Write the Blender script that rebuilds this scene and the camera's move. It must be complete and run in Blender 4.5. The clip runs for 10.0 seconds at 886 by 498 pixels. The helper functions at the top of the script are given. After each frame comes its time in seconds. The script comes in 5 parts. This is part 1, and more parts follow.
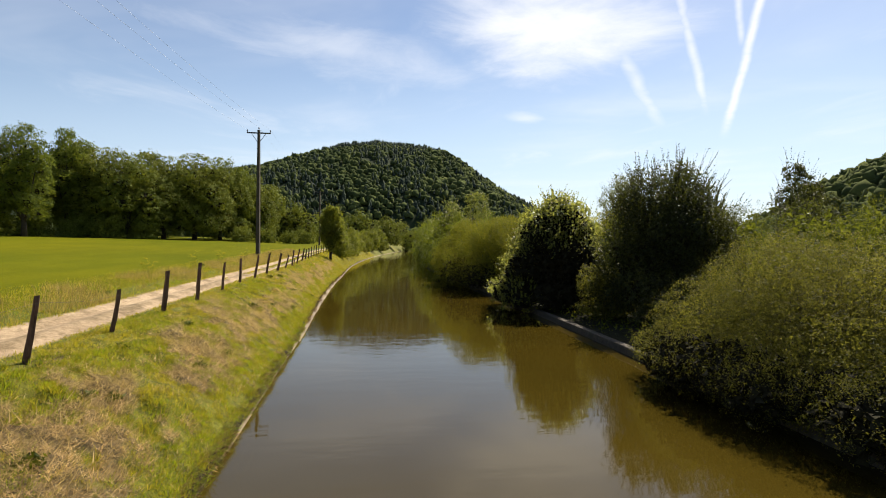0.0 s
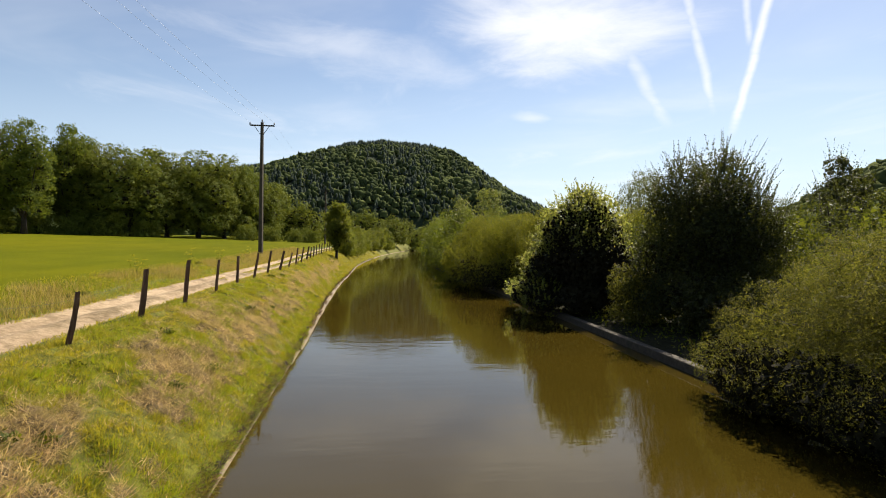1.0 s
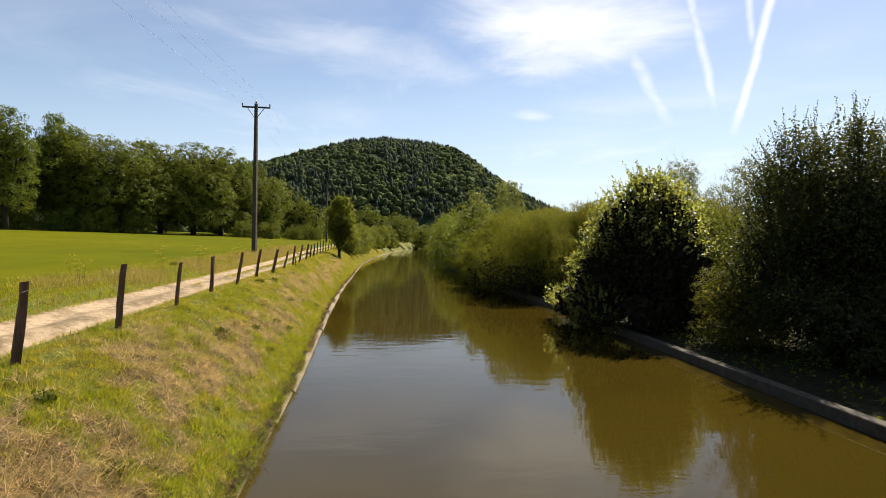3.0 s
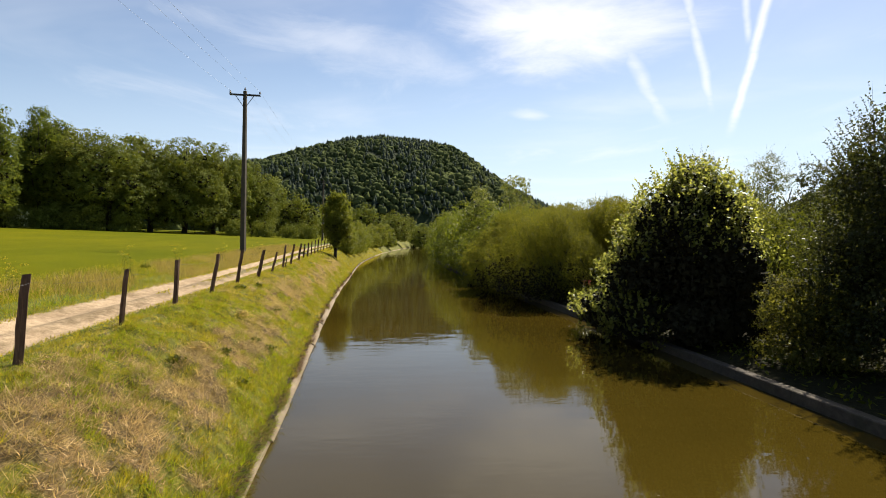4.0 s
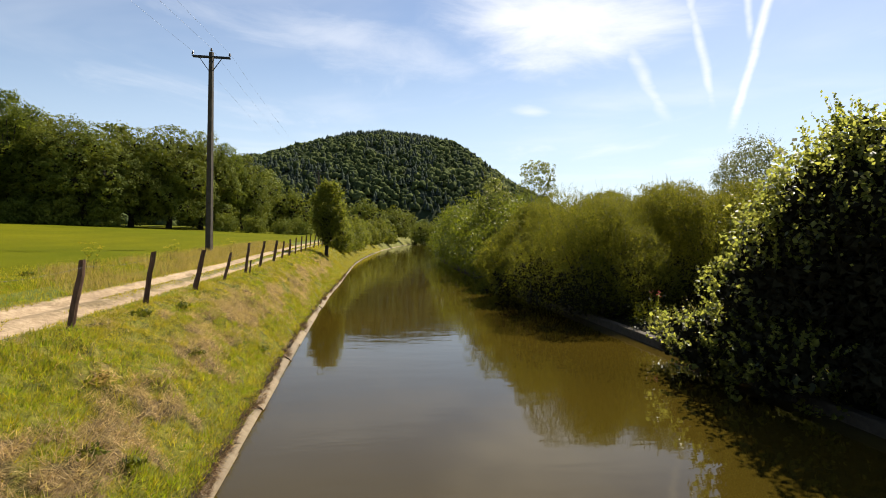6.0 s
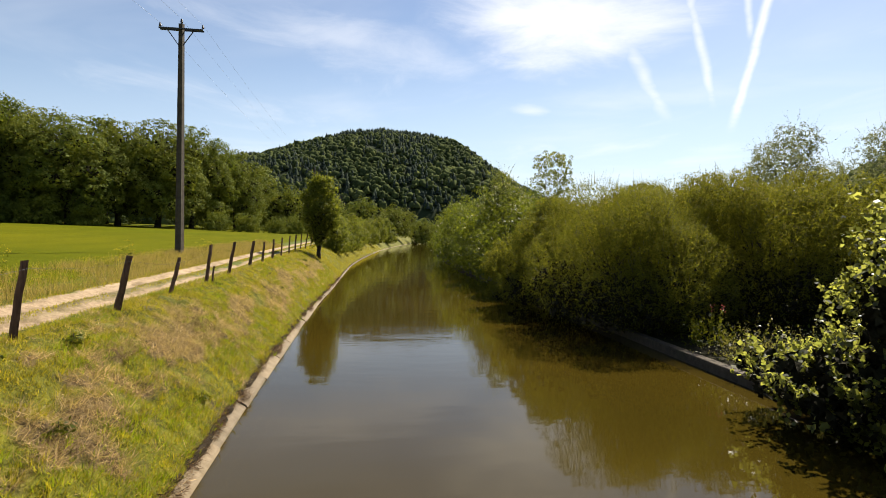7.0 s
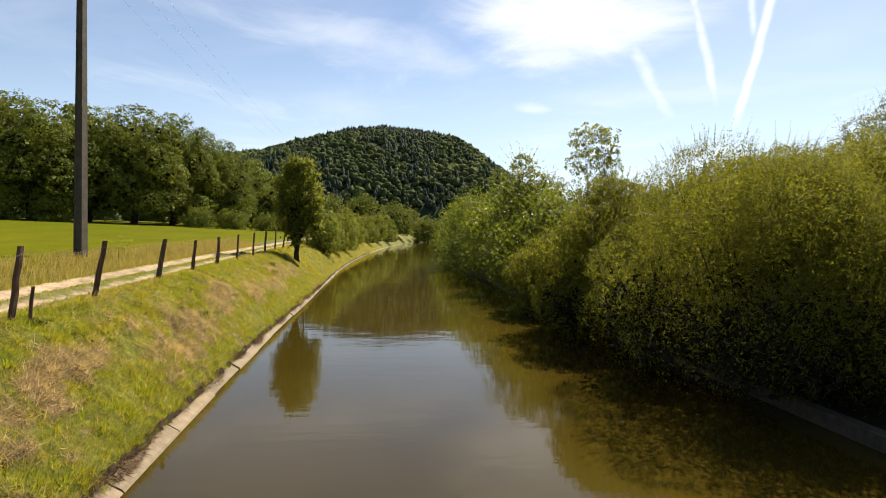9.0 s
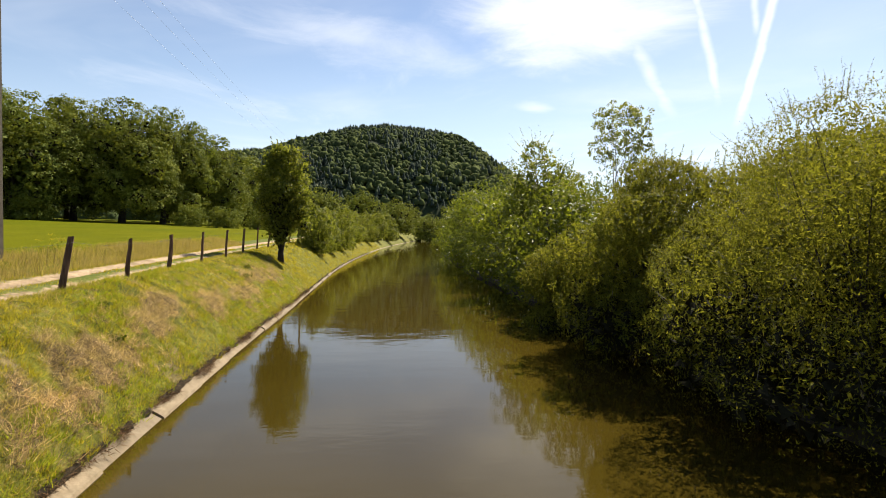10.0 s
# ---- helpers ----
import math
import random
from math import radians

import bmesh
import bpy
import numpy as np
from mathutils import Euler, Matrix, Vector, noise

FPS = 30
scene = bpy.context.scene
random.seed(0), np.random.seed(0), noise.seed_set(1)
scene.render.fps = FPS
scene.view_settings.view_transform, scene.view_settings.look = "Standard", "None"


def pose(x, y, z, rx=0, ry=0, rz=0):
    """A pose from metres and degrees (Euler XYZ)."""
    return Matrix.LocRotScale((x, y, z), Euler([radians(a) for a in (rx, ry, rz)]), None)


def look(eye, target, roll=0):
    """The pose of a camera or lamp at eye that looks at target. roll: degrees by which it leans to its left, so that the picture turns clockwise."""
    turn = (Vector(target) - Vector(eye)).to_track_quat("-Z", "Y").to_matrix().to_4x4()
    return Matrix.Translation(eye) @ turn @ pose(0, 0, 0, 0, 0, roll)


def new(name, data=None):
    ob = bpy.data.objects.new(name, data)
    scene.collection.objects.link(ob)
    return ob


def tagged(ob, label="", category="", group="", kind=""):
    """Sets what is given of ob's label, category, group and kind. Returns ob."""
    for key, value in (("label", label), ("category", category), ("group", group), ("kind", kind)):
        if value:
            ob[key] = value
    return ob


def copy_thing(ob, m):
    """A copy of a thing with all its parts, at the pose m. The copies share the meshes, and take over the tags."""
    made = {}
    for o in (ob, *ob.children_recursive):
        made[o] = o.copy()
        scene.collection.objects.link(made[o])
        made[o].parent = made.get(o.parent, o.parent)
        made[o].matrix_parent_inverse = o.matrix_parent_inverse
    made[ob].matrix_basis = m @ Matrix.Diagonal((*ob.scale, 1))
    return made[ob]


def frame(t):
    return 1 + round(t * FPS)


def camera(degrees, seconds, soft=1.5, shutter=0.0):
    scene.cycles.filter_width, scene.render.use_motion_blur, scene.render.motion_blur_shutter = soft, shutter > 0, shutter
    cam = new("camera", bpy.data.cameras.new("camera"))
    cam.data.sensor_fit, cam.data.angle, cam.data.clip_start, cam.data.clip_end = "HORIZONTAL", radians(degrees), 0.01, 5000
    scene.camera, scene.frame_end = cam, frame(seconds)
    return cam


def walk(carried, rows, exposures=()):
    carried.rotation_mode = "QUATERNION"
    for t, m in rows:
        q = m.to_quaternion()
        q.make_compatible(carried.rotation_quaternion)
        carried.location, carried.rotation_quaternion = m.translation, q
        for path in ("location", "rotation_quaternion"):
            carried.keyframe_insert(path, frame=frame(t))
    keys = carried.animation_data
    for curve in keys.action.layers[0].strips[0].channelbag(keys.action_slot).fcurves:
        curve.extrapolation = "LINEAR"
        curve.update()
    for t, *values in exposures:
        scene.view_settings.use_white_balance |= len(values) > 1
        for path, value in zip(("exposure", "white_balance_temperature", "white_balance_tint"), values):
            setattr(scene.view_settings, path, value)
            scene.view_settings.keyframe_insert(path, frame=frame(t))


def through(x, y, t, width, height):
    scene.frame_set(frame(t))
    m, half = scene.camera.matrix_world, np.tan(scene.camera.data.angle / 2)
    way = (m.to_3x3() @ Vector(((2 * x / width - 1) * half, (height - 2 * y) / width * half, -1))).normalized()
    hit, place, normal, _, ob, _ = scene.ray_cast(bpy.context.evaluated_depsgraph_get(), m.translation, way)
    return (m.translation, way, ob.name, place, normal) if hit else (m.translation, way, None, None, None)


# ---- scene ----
cam = camera(77.1, 10.0, soft=0.9)
PATH = [
    (0, (0.746, 0.609, 3.575), (1.069, 2.582, 3.55), 0.7),
    (0.5, (0.691, 1.738, 3.47), (1.002, 3.714, 3.446), 0.8),
    (1, (0.628, 2.928, 3.447), (0.932, 4.905, 3.421), 0.9),
    (1.5, (0.543, 4.157, 3.435), (0.845, 6.134, 3.407), 1.0),
    (2, (0.46, 5.413, 3.406), (0.759, 7.39, 3.377), 1.1),
    (2.5, (0.352, 6.795, 3.379), (0.649, 8.772, 3.348), 1.1),
    (4, (0.242, 11.259, 3.404), (0.553, 13.234, 3.367), 1.2),
    (4.5, (0.3, 12.845, 3.391), (0.611, 14.82, 3.35), 1.3),
    (5, (0.423, 14.491, 3.369), (0.734, 16.466, 3.325), 1.3),
    (5.5, (0.557, 16.225, 3.356), (0.867, 18.201, 3.309), 1.3),
    (7, (1.06, 22.058, 3.373), (1.37, 24.033, 3.32), 1.3),
    (7.5, (1.256, 23.907, 3.36), (1.565, 25.882, 3.306), 1.3),
    (8, (1.471, 25.901, 3.342), (1.778, 27.876, 3.285), 1.4),
    (8.5, (1.705, 27.908, 3.333), (2.009, 29.884, 3.276), 1.4),
    (9, (1.928, 29.84, 3.281), (2.231, 31.816, 3.222), 1.4),
    (9.5, (2.159, 31.743, 3.239), (2.458, 33.72, 3.179), 1.5),
    (10, (2.442, 33.546, 3.189), (2.737, 35.523, 3.127), 1.3),
]
walk(cam, [(t, look(eye, target, roll)) for t, eye, target, roll in PATH], exposures=[(0.0, 1.05), (5.0, 1.10), (7.5, 1.12), (10.0, 1.24)])
# World, sun and exposure
SUN_AZ, SUN_EL = 40.0, 48.0          # degrees to the right of +y, and above the horizon
SKY_STRENGTH, SUN_STRENGTH = 0.115, 5.0


def sky_world():
    w = bpy.data.worlds.new("sky")
    scene.world = w
    w.use_nodes = True
    nt = w.node_tree
    nt.nodes.clear()
    N, L = nt.nodes.new, nt.links.new

    def math_node(op, a, b=None, c=None, clamp=False):
        n = N("ShaderNodeMath")
        n.operation, n.use_clamp = op, clamp
        for i, v in enumerate((a, b, c)):
            if v is None:
                continue
            if isinstance(v, (int, float)):
                n.inputs[i].default_value = v
            else:
                L(v, n.inputs[i])
        return n.outputs[0]

    def ramp(v, a, b, lo=0.0, hi=1.0):
        n = N("ShaderNodeMapRange")
        n.interpolation_type = "SMOOTHSTEP"
        n.inputs[1].default_value, n.inputs[2].default_value = a, b
        n.inputs[3].default_value, n.inputs[4].default_value = lo, hi
        L(v, n.inputs[0])
        return n.outputs[0]

    sky = N("ShaderNodeTexSky")
    sky.sky_type, sky.sun_disc = "NISHITA", False
    sky.sun_elevation, sky.sun_rotation = radians(SUN_EL), radians(SUN_AZ)
    sky.air_density, sky.dust_density, sky.ozone_density, sky.altitude = 1.0, 1.2, 2.5, 600
    co = N("ShaderNodeTexCoord").outputs["Generated"]
    sep = N("ShaderNodeSeparateXYZ")
    L(co, sep.inputs[0])
    z = math_node("MAXIMUM", sep.outputs[2], 0.04)
    u, v = math_node("DIVIDE", sep.outputs[0], z), math_node("DIVIDE", sep.outputs[1], z)
    uv = N("ShaderNodeCombineXYZ")
    L(u, uv.inputs[0]), L(v, uv.inputs[1])

    def fbm(scale, detail, rough, stretch=(1, 1, 1), turn=0.0, shift=(0, 0, 0)):
        m = N("ShaderNodeMapping")
        m.inputs["Scale"].default_value, m.inputs["Rotation"].default_value = stretch, (0, 0, radians(turn))
        m.inputs["Location"].default_value = shift
        L(uv.outputs[0], m.inputs[0])
        n = N("ShaderNodeTexNoise")
        n.inputs["Scale"].default_value, n.inputs["Detail"].default_value, n.inputs["Roughness"].default_value = scale, detail, rough
        n.inputs["Distortion"].default_value = 0.4
        L(m.outputs[0], n.inputs["Vector"])
        return n.outputs[0]

    def oval(cu, cv, ru, rv, turn):
        c, s = math.cos(radians(turn)), math.sin(radians(turn))
        du, dv = math_node("SUBTRACT", u, cu), math_node("SUBTRACT", v, cv)
        a = math_node("ADD", math_node("MULTIPLY", du, c / ru), math_node("MULTIPLY", dv, s / ru))
        b = math_node("ADD", math_node("MULTIPLY", du, -s / rv), math_node("MULTIPLY", dv, c / rv))
        return math_node("SQRT", math_node("ADD", math_node("MULTIPLY", a, a), math_node("MULTIPLY", b, b)))

    def trail(a, b, width, strength, spread=0.0):
        e = Vector(b) - Vector(a)
        length = e.length
        e.normalize()
        along = math_node("ADD", math_node("MULTIPLY", math_node("SUBTRACT", u, a[0]), e[0]), math_node("MULTIPLY", math_node("SUBTRACT", v, a[1]), e[1]))
        across = math_node("ADD", math_node("MULTIPLY", math_node("SUBTRACT", u, a[0]), -e[1]), math_node("MULTIPLY", math_node("SUBTRACT", v, a[1]), e[0]))
        across = math_node("ADD", across, math_node("MULTIPLY", math_node("SUBTRACT", fbm(1.6, 3, 0.6), 0.5), width * 1.3))
        w_here = math_node("ADD", math_node("MULTIPLY", along, spread), width)
        m = ramp(math_node("DIVIDE", math_node("ABSOLUTE", across), w_here), 1.0, 0.0)
        m = math_node("MULTIPLY", m, ramp(along, length, length * 0.55))
        m = math_node("MULTIPLY", m, ramp(along, -2.2, -0.6))
        m = math_node("MULTIPLY", m, ramp(fbm(3.0, 4, 0.6), 0.25, 0.6, 0.55, 1.0))
        return math_node("MULTIPLY", m, strength)

    fine = fbm(1.5, 8, 0.62)
    # the bright veil of cloud, its small companion, and thin cirrus streaks
    veil = ramp(math_node("ADD", oval(0.93, 2.45, 0.46, 0.85, -20), math_node("MULTIPLY", math_node("SUBTRACT", fine, 0.5), 2.1)), 1.40, 0.0)
    puff = ramp(math_node("ADD", oval(1.36, 4.30, 0.16, 0.22, -30), math_node("MULTIPLY", math_node("SUBTRACT", fine, 0.5), 1.6)), 1.25, 0.0)
    streaks = ramp(fbm(0.8, 7, 0.6, (1.0, 0.45, 1), -52, (3.1, 0.7, 0)), 0.52, 0.80, 0.0, 0.42)
    haze = math_node("MULTIPLY", ramp(fbm(0.5, 5, 0.55, (1, 1, 1), 0, (7.3, 2.0, 0)), 0.45, 0.78), 0.25)
    wisp = ramp(math_node("ADD", oval(-0.10, 2.95, 0.95, 0.34, 34), math_node("MULTIPLY", math_node("SUBTRACT", fine, 0.5), 2.8)), 1.4, -0.3, 0.0, 0.42)
    streaks = math_node("MAXIMUM", streaks, wisp)
    total = math_node("MAXIMUM", math_node("MULTIPLY", veil, 0.92), math_node("MULTIPLY", puff, 0.42))
    for other in (streaks, haze,
                  trail((1.34, 2.124), (2.75, 4.0), 0.030, 0.62, 0.008),
                  trail((1.566, 2.076), (1.95, 2.56), 0.022, 0.55),
                  trail((1.649, 2.058), (3.5, 4.85), 0.027, 0.85, 0.010),
                  trail((1.142, 2.412), (2.75, 4.6), 0.055, 0.50, 0.012)):
        total = math_node("MAXIMUM", total, other)
    # nothing of it below the horizon
    total = math_node("MULTIPLY", total, ramp(sep.outputs[2], 0.03, 0.12))
    # milky air towards the horizon
    # thickest under the sun, where the air scatters its light forward
    ahead = math_node("ADD", math_node("MULTIPLY", sep.outputs[0], math.sin(radians(SUN_AZ))), math_node("MULTIPLY", sep.outputs[1], math.cos(radians(SUN_AZ))))
    milk = math_node("MULTIPLY", ramp(sep.outputs[2], 0.40, 0.02, 0.0, 0.62), ramp(ahead, -0.5, 0.75, 0.15, 1.0))
    dim = N("ShaderNodeVectorMath")
    dim.operation = "SCALE"
    dim.inputs[3].default_value = SKY_STRENGTH
    L(sky.outputs[0], dim.inputs[0])
    mix0 = N("ShaderNodeMix")
    mix0.data_type = "RGBA"
    mix0.inputs[7].default_value = (0.78, 0.92, 1.05, 1)
    L(milk, mix0.inputs[0]), L(dim.outputs[0], mix0.inputs[6])
    mix = N("ShaderNodeMix")
    mix.data_type = "RGBA"
    mix.inputs[7].default_value = (1.08, 1.08, 1.10, 1)
    L(total, mix.inputs[0]), L(mix0.outputs[2], mix.inputs[6])
    bg = N("ShaderNodeBackground")
    bg.inputs[1].default_value = 0.51
    L(mix.outputs[2], bg.inputs[0])
    out = N("ShaderNodeOutputWorld")
    L(bg.outputs[0], out.inputs[0])


sky_world()
sun_data = bpy.data.lights.new("sun", "SUN")
sun_data.energy, sun_data.angle, sun_data.color = SUN_STRENGTH, radians(0.53), (1.0, 0.915, 0.77)
sun = new("sun", sun_data)
az, el = radians(SUN_AZ), radians(SUN_EL)
sun.matrix_world = look((60, 80, 120), (60 - math.sin(az) * math.cos(el), 80 - math.cos(az) * math.cos(el), 120 - math.sin(el)))


# Materials
class Nodes:
    """A material's node tree with short ways to add nodes."""

    def __init__(self, name):
        self.mat = bpy.data.materials.new(name)
        self.mat.use_nodes = True
        self.nt = self.mat.node_tree
        self.bsdf = self.nt.nodes["Principled BSDF"]
        self.out = self.nt.nodes["Material Output"]
        self.co = None

    def add(self, kind, **values):
        n = self.nt.nodes.new(kind)
        for k, v in values.items():
            n.inputs[k].default_value = v
        return n

    def link(self, a, b):
        self.nt.links.new(a, b)

    def coords(self):
        if self.co is None:
            self.co = self.nt.nodes.new("ShaderNodeTexCoord").outputs["Object"]
        return self.co

    def noise(self, scale, detail=4, rough=0.6, stretch=None, distort=0.0):
        n = self.add("ShaderNodeTexNoise", Scale=scale, Detail=detail, Roughness=rough, Distortion=distort)
        src = self.coords()
        if stretch:
            m = self.add("ShaderNodeMapping", Scale=stretch)
            self.link(src, m.inputs[0])
            src = m.outputs[0]
        self.link(src, n.inputs["Vector"])
        return n.outputs[0]

    def ramp(self, fac, stops):
        r = self.nt.nodes.new("ShaderNodeValToRGB")
        while len(r.color_ramp.elements) < len(stops):
            r.color_ramp.elements.new(0.5)
        for e, (p, c) in zip(r.color_ramp.elements, stops):
            e.position, e.color = p, (*c, 1)
        self.link(fac, r.inputs[0])
        return r.outputs[0]

    def mix(self, fac, a, b, mode="MIX"):
        m = self.nt.nodes.new("ShaderNodeMix")
        m.data_type, m.blend_type = "RGBA", mode
        for i, v in ((0, fac), (6, a), (7, b)):
            if isinstance(v, tuple):
                m.inputs[i].default_value = (*v, 1)
            elif isinstance(v, (int, float)):
                m.inputs[i].default_value = v
            else:
                self.link(v, m.inputs[i])
        return m.outputs[2]

    def span(self, v, a, b, lo=0.0, hi=1.0):
        m = self.nt.nodes.new("ShaderNodeMapRange")
        m.interpolation_type = "SMOOTHSTEP"
        for i, x in enumerate((a, b, lo, hi)):
            m.inputs[i + 1].default_value = x
        self.link(v, m.inputs[0])
        return m.outputs[0]

    def bump(self, height, strength, distance, normal=None):
        b = self.add("ShaderNodeBump", Strength=strength, Distance=distance)
        self.link(height, b.inputs["Height"])
        if normal:
            self.link(normal, b.inputs["Normal"])
        return b.outputs[0]

    def finish(self, colour, rough=0.8, normal=None, spec=None):
        self.link(colour, self.bsdf.inputs["Base Color"])
        if isinstance(rough, (int, float)):
            self.bsdf.inputs["Roughness"].default_value = rough
        else:
            self.link(rough, self.bsdf.inputs["Roughness"])
        if normal:
            self.link(normal, self.bsdf.inputs["Normal"])
        if spec is not None:
            self.bsdf.inputs["Specular IOR Level"].default_value = spec
        return self.mat


def foliage(name, dark, mid, light, through=0.38, rough=0.5, patch=0.35, gloss=0.35, shine=None, sprays=None):
    """Leaves: varied from leaf to leaf and from tree to tree, and partly see-through to the sun."""
    m = Nodes(name)
    isl = m.nt.nodes.new("ShaderNodeNewGeometry").outputs["Random Per Island"]
    obj = m.nt.nodes.new("ShaderNodeObjectInfo").outputs["Random"]
    a = m.ramp(isl, ((0.0, dark), (0.55, mid), (1.0, light)))
    b = m.ramp(m.noise(patch, 3), ((0.35, (0.72, 0.74, 0.70)), (0.65, (1.18, 1.12, 1.0))))
    col = m.mix(1.0, a, b, "MULTIPLY")
    col = m.mix(1.0, col, m.ramp(obj, ((0.0, (0.86, 0.92, 0.9)), (1.0, (1.14, 1.06, 0.9)))), "MULTIPLY")
    if sprays:
        col = m.mix(1.0, col, m.ramp(m.noise(1.0, 2, 0.5, sprays), ((0.38, (0.55, 0.58, 0.55)), (0.62, (1.25, 1.22, 1.1)))), "MULTIPLY")
    m.finish(col, rough, None, gloss)
    tr = m.nt.nodes.new("ShaderNodeBsdfTranslucent")
    g = shine or tuple(min(1.0, c * k) for c, k in zip(light, (1.9, 1.75, 0.9)))
    m.link(m.mix(1.0, g, m.ramp(isl, ((0.0, (0.55, 0.6, 0.5)), (1.0, (1.25, 1.2, 1.1)))), "MULTIPLY"), tr.inputs[0])
    sh = m.add("ShaderNodeMixShader", Fac=through)
    m.link(m.bsdf.outputs[0], sh.inputs[1])
    m.link(tr.outputs[0], sh.inputs[2])
    m.link(sh.outputs[0], m.out.inputs["Surface"])
    return m.mat


def ground_material():
    """Meadow, bank and far land: grass with straw and bare patches."""
    m = Nodes("grass_ground")
    big, mid, small = m.noise(0.06, 4), m.noise(0.7, 5, 0.65), m.noise(9.0, 6, 0.7)
    grain = m.noise(40.0, 4, 0.7)
    green = m.ramp(small, ((0.30, (0.058, 0.062, 0.006)), (0.55, (0.128, 0.126, 0.012)), (0.75, (0.190, 0.172, 0.021))))
    straw = m.ramp(small, ((0.3, (0.085, 0.061, 0.027)), (0.7, (0.213, 0.165, 0.080))))
    cut_here = m.nt.nodes.new("ShaderNodeAttribute")
    cut_here.attribute_name = "straw"
    col = m.mix(m.span(mid, 0.56, 0.70), green, straw)
    col = m.mix(cut_here.outputs["Fac"], col, m.ramp(small, ((0.3, (0.075, 0.050, 0.025)), (0.7, (0.215, 0.152, 0.082)))))
    col = m.mix(1.0, col, m.ramp(big, ((0.35, (0.82, 0.86, 0.8)), (0.65, (1.15, 1.1, 1.0)))), "MULTIPLY")
    col = m.mix(1.0, col, m.ramp(grain, ((0.3, (0.7, 0.7, 0.7)), (0.7, (1.25, 1.25, 1.2)))), "MULTIPLY")
    col = m.mix(1.0, col, m.ramp(m.noise(3.5, 5, 0.7), ((0.36, (0.50, 0.52, 0.50)), (0.60, (1.18, 1.16, 1.10)))), "MULTIPLY")
    n = m.bump(small, 0.6, 0.12)
    return m.finish(col, 0.9, m.bump(grain, 0.5, 0.03, n), 0.15)


def field_material():
    m = Nodes("field_grass")
    big, lines, small = m.noise(0.05, 4), m.noise(0.5, 5, 0.6, (1.000, 0.250, 1.000)), m.noise(14.0, 5, 0.7)
    green = m.ramp(small, ((0.3, (0.065, 0.070, 0.002)), (0.6, (0.102, 0.106, 0.003)), (0.8, (0.132, 0.129, 0.006))))
    col = m.mix(1.0, green, m.ramp(big, ((0.35, (0.860, 0.920, 0.900)), (0.65, (1.120, 1.060, 1.000)))), "MULTIPLY")
    col = m.mix(1.0, col, m.ramp(lines, ((0.4, (0.880, 0.900, 0.900)), (0.65, (1.100, 1.060, 1.000)))), "MULTIPLY")
    return m.finish(col, 0.9, m.bump(small, 0.6, 0.06), 0.02)


def soil_material(name, a, b):
    m = Nodes(name)
    small = m.noise(6.0, 6, 0.7)
    return m.finish(m.ramp(small, ((0.3, a), (0.7, b))), 0.95, m.bump(small, 0.7, 0.08), 0.1)


def concrete_material(name, a, b, moss=0.35):
    m = Nodes(name)
    small, mid, grain = m.noise(5.0, 6, 0.7), m.noise(1.2, 5, 0.65), m.noise(60.0, 4, 0.8)
    col = m.ramp(small, ((0.3, a), (0.7, b)))
    col = m.mix(m.span(mid, 0.5, 0.72, 0.0, moss), col, (0.048, 0.045, 0.019))
    col = m.mix(1.0, col, m.ramp(grain, ((0.3, (0.8, 0.8, 0.8)), (0.7, (1.15, 1.15, 1.15)))), "MULTIPLY")
    rnd = m.nt.nodes.new("ShaderNodeObjectInfo").outputs["Random"]
    col = m.mix(1.0, col, m.ramp(rnd, ((0.0, (0.84, 0.84, 0.84)), (1.0, (1.12, 1.10, 1.06)))), "MULTIPLY")
    n = m.bump(small, 0.35, 0.03)
    return m.finish(col, 0.85, m.bump(grain, 0.3, 0.006, n), 0.3)


def wood_material(name, a, b, scale=(30, 30, 2.5)):
    m = Nodes(name)
    grain, big = m.noise(1.0, 6, 0.7, scale, 0.6), m.noise(2.0, 4)
    col = m.ramp(grain, ((0.3, a), (0.7, b)))
    col = m.mix(1.0, col, m.ramp(big, ((0.35, (0.75, 0.75, 0.75)), (0.65, (1.2, 1.2, 1.2)))), "MULTIPLY")
    return m.finish(col, 0.85, m.bump(grain, 0.6, 0.012), 0.2)


def water_material():
    """Murky canal water: olive silt below a smooth, faintly rippled surface."""
    m = Nodes("canal_water")
    silt = m.noise(0.12, 4, 0.5)
    col = m.ramp(silt, ((0.3, (0.031, 0.022, 0.003)), (0.7, (0.046, 0.031, 0.004))))
    long_wave = m.noise(0.9, 3, 0.5, (0.6, 1.6, 1.0))
    ripple = m.noise(5.0, 3, 0.55, (0.6, 1.8, 1.0), 0.3)
    where = m.span(m.noise(0.10, 3, 0.5, (1.0, 0.7, 1.0)), 0.40, 0.66, 0.12, 1.0)
    h = m.nt.nodes.new("ShaderNodeMath")
    h.operation = "MULTIPLY"
    m.link(ripple, h.inputs[0]), m.link(where, h.inputs[1])
    n = m.bump(long_wave, 0.10, 0.05)
    n = m.bump(h.outputs[0], 0.10, 0.02, n)
    m.bsdf.inputs["IOR"].default_value = 1.333
    return m.finish(col, 0.03, n, 0.5)


def plain(name, colour, rough=0.5, metal=0.0):
    m = Nodes(name)
    s = m.noise(12.0, 4)
    col = m.mix(1.0, colour, m.ramp(s, ((0.3, (0.8, 0.8, 0.8)), (0.7, (1.15, 1.15, 1.15)))), "MULTIPLY")
    m.bsdf.inputs["Metallic"].default_value = metal
    return m.finish(col, rough)


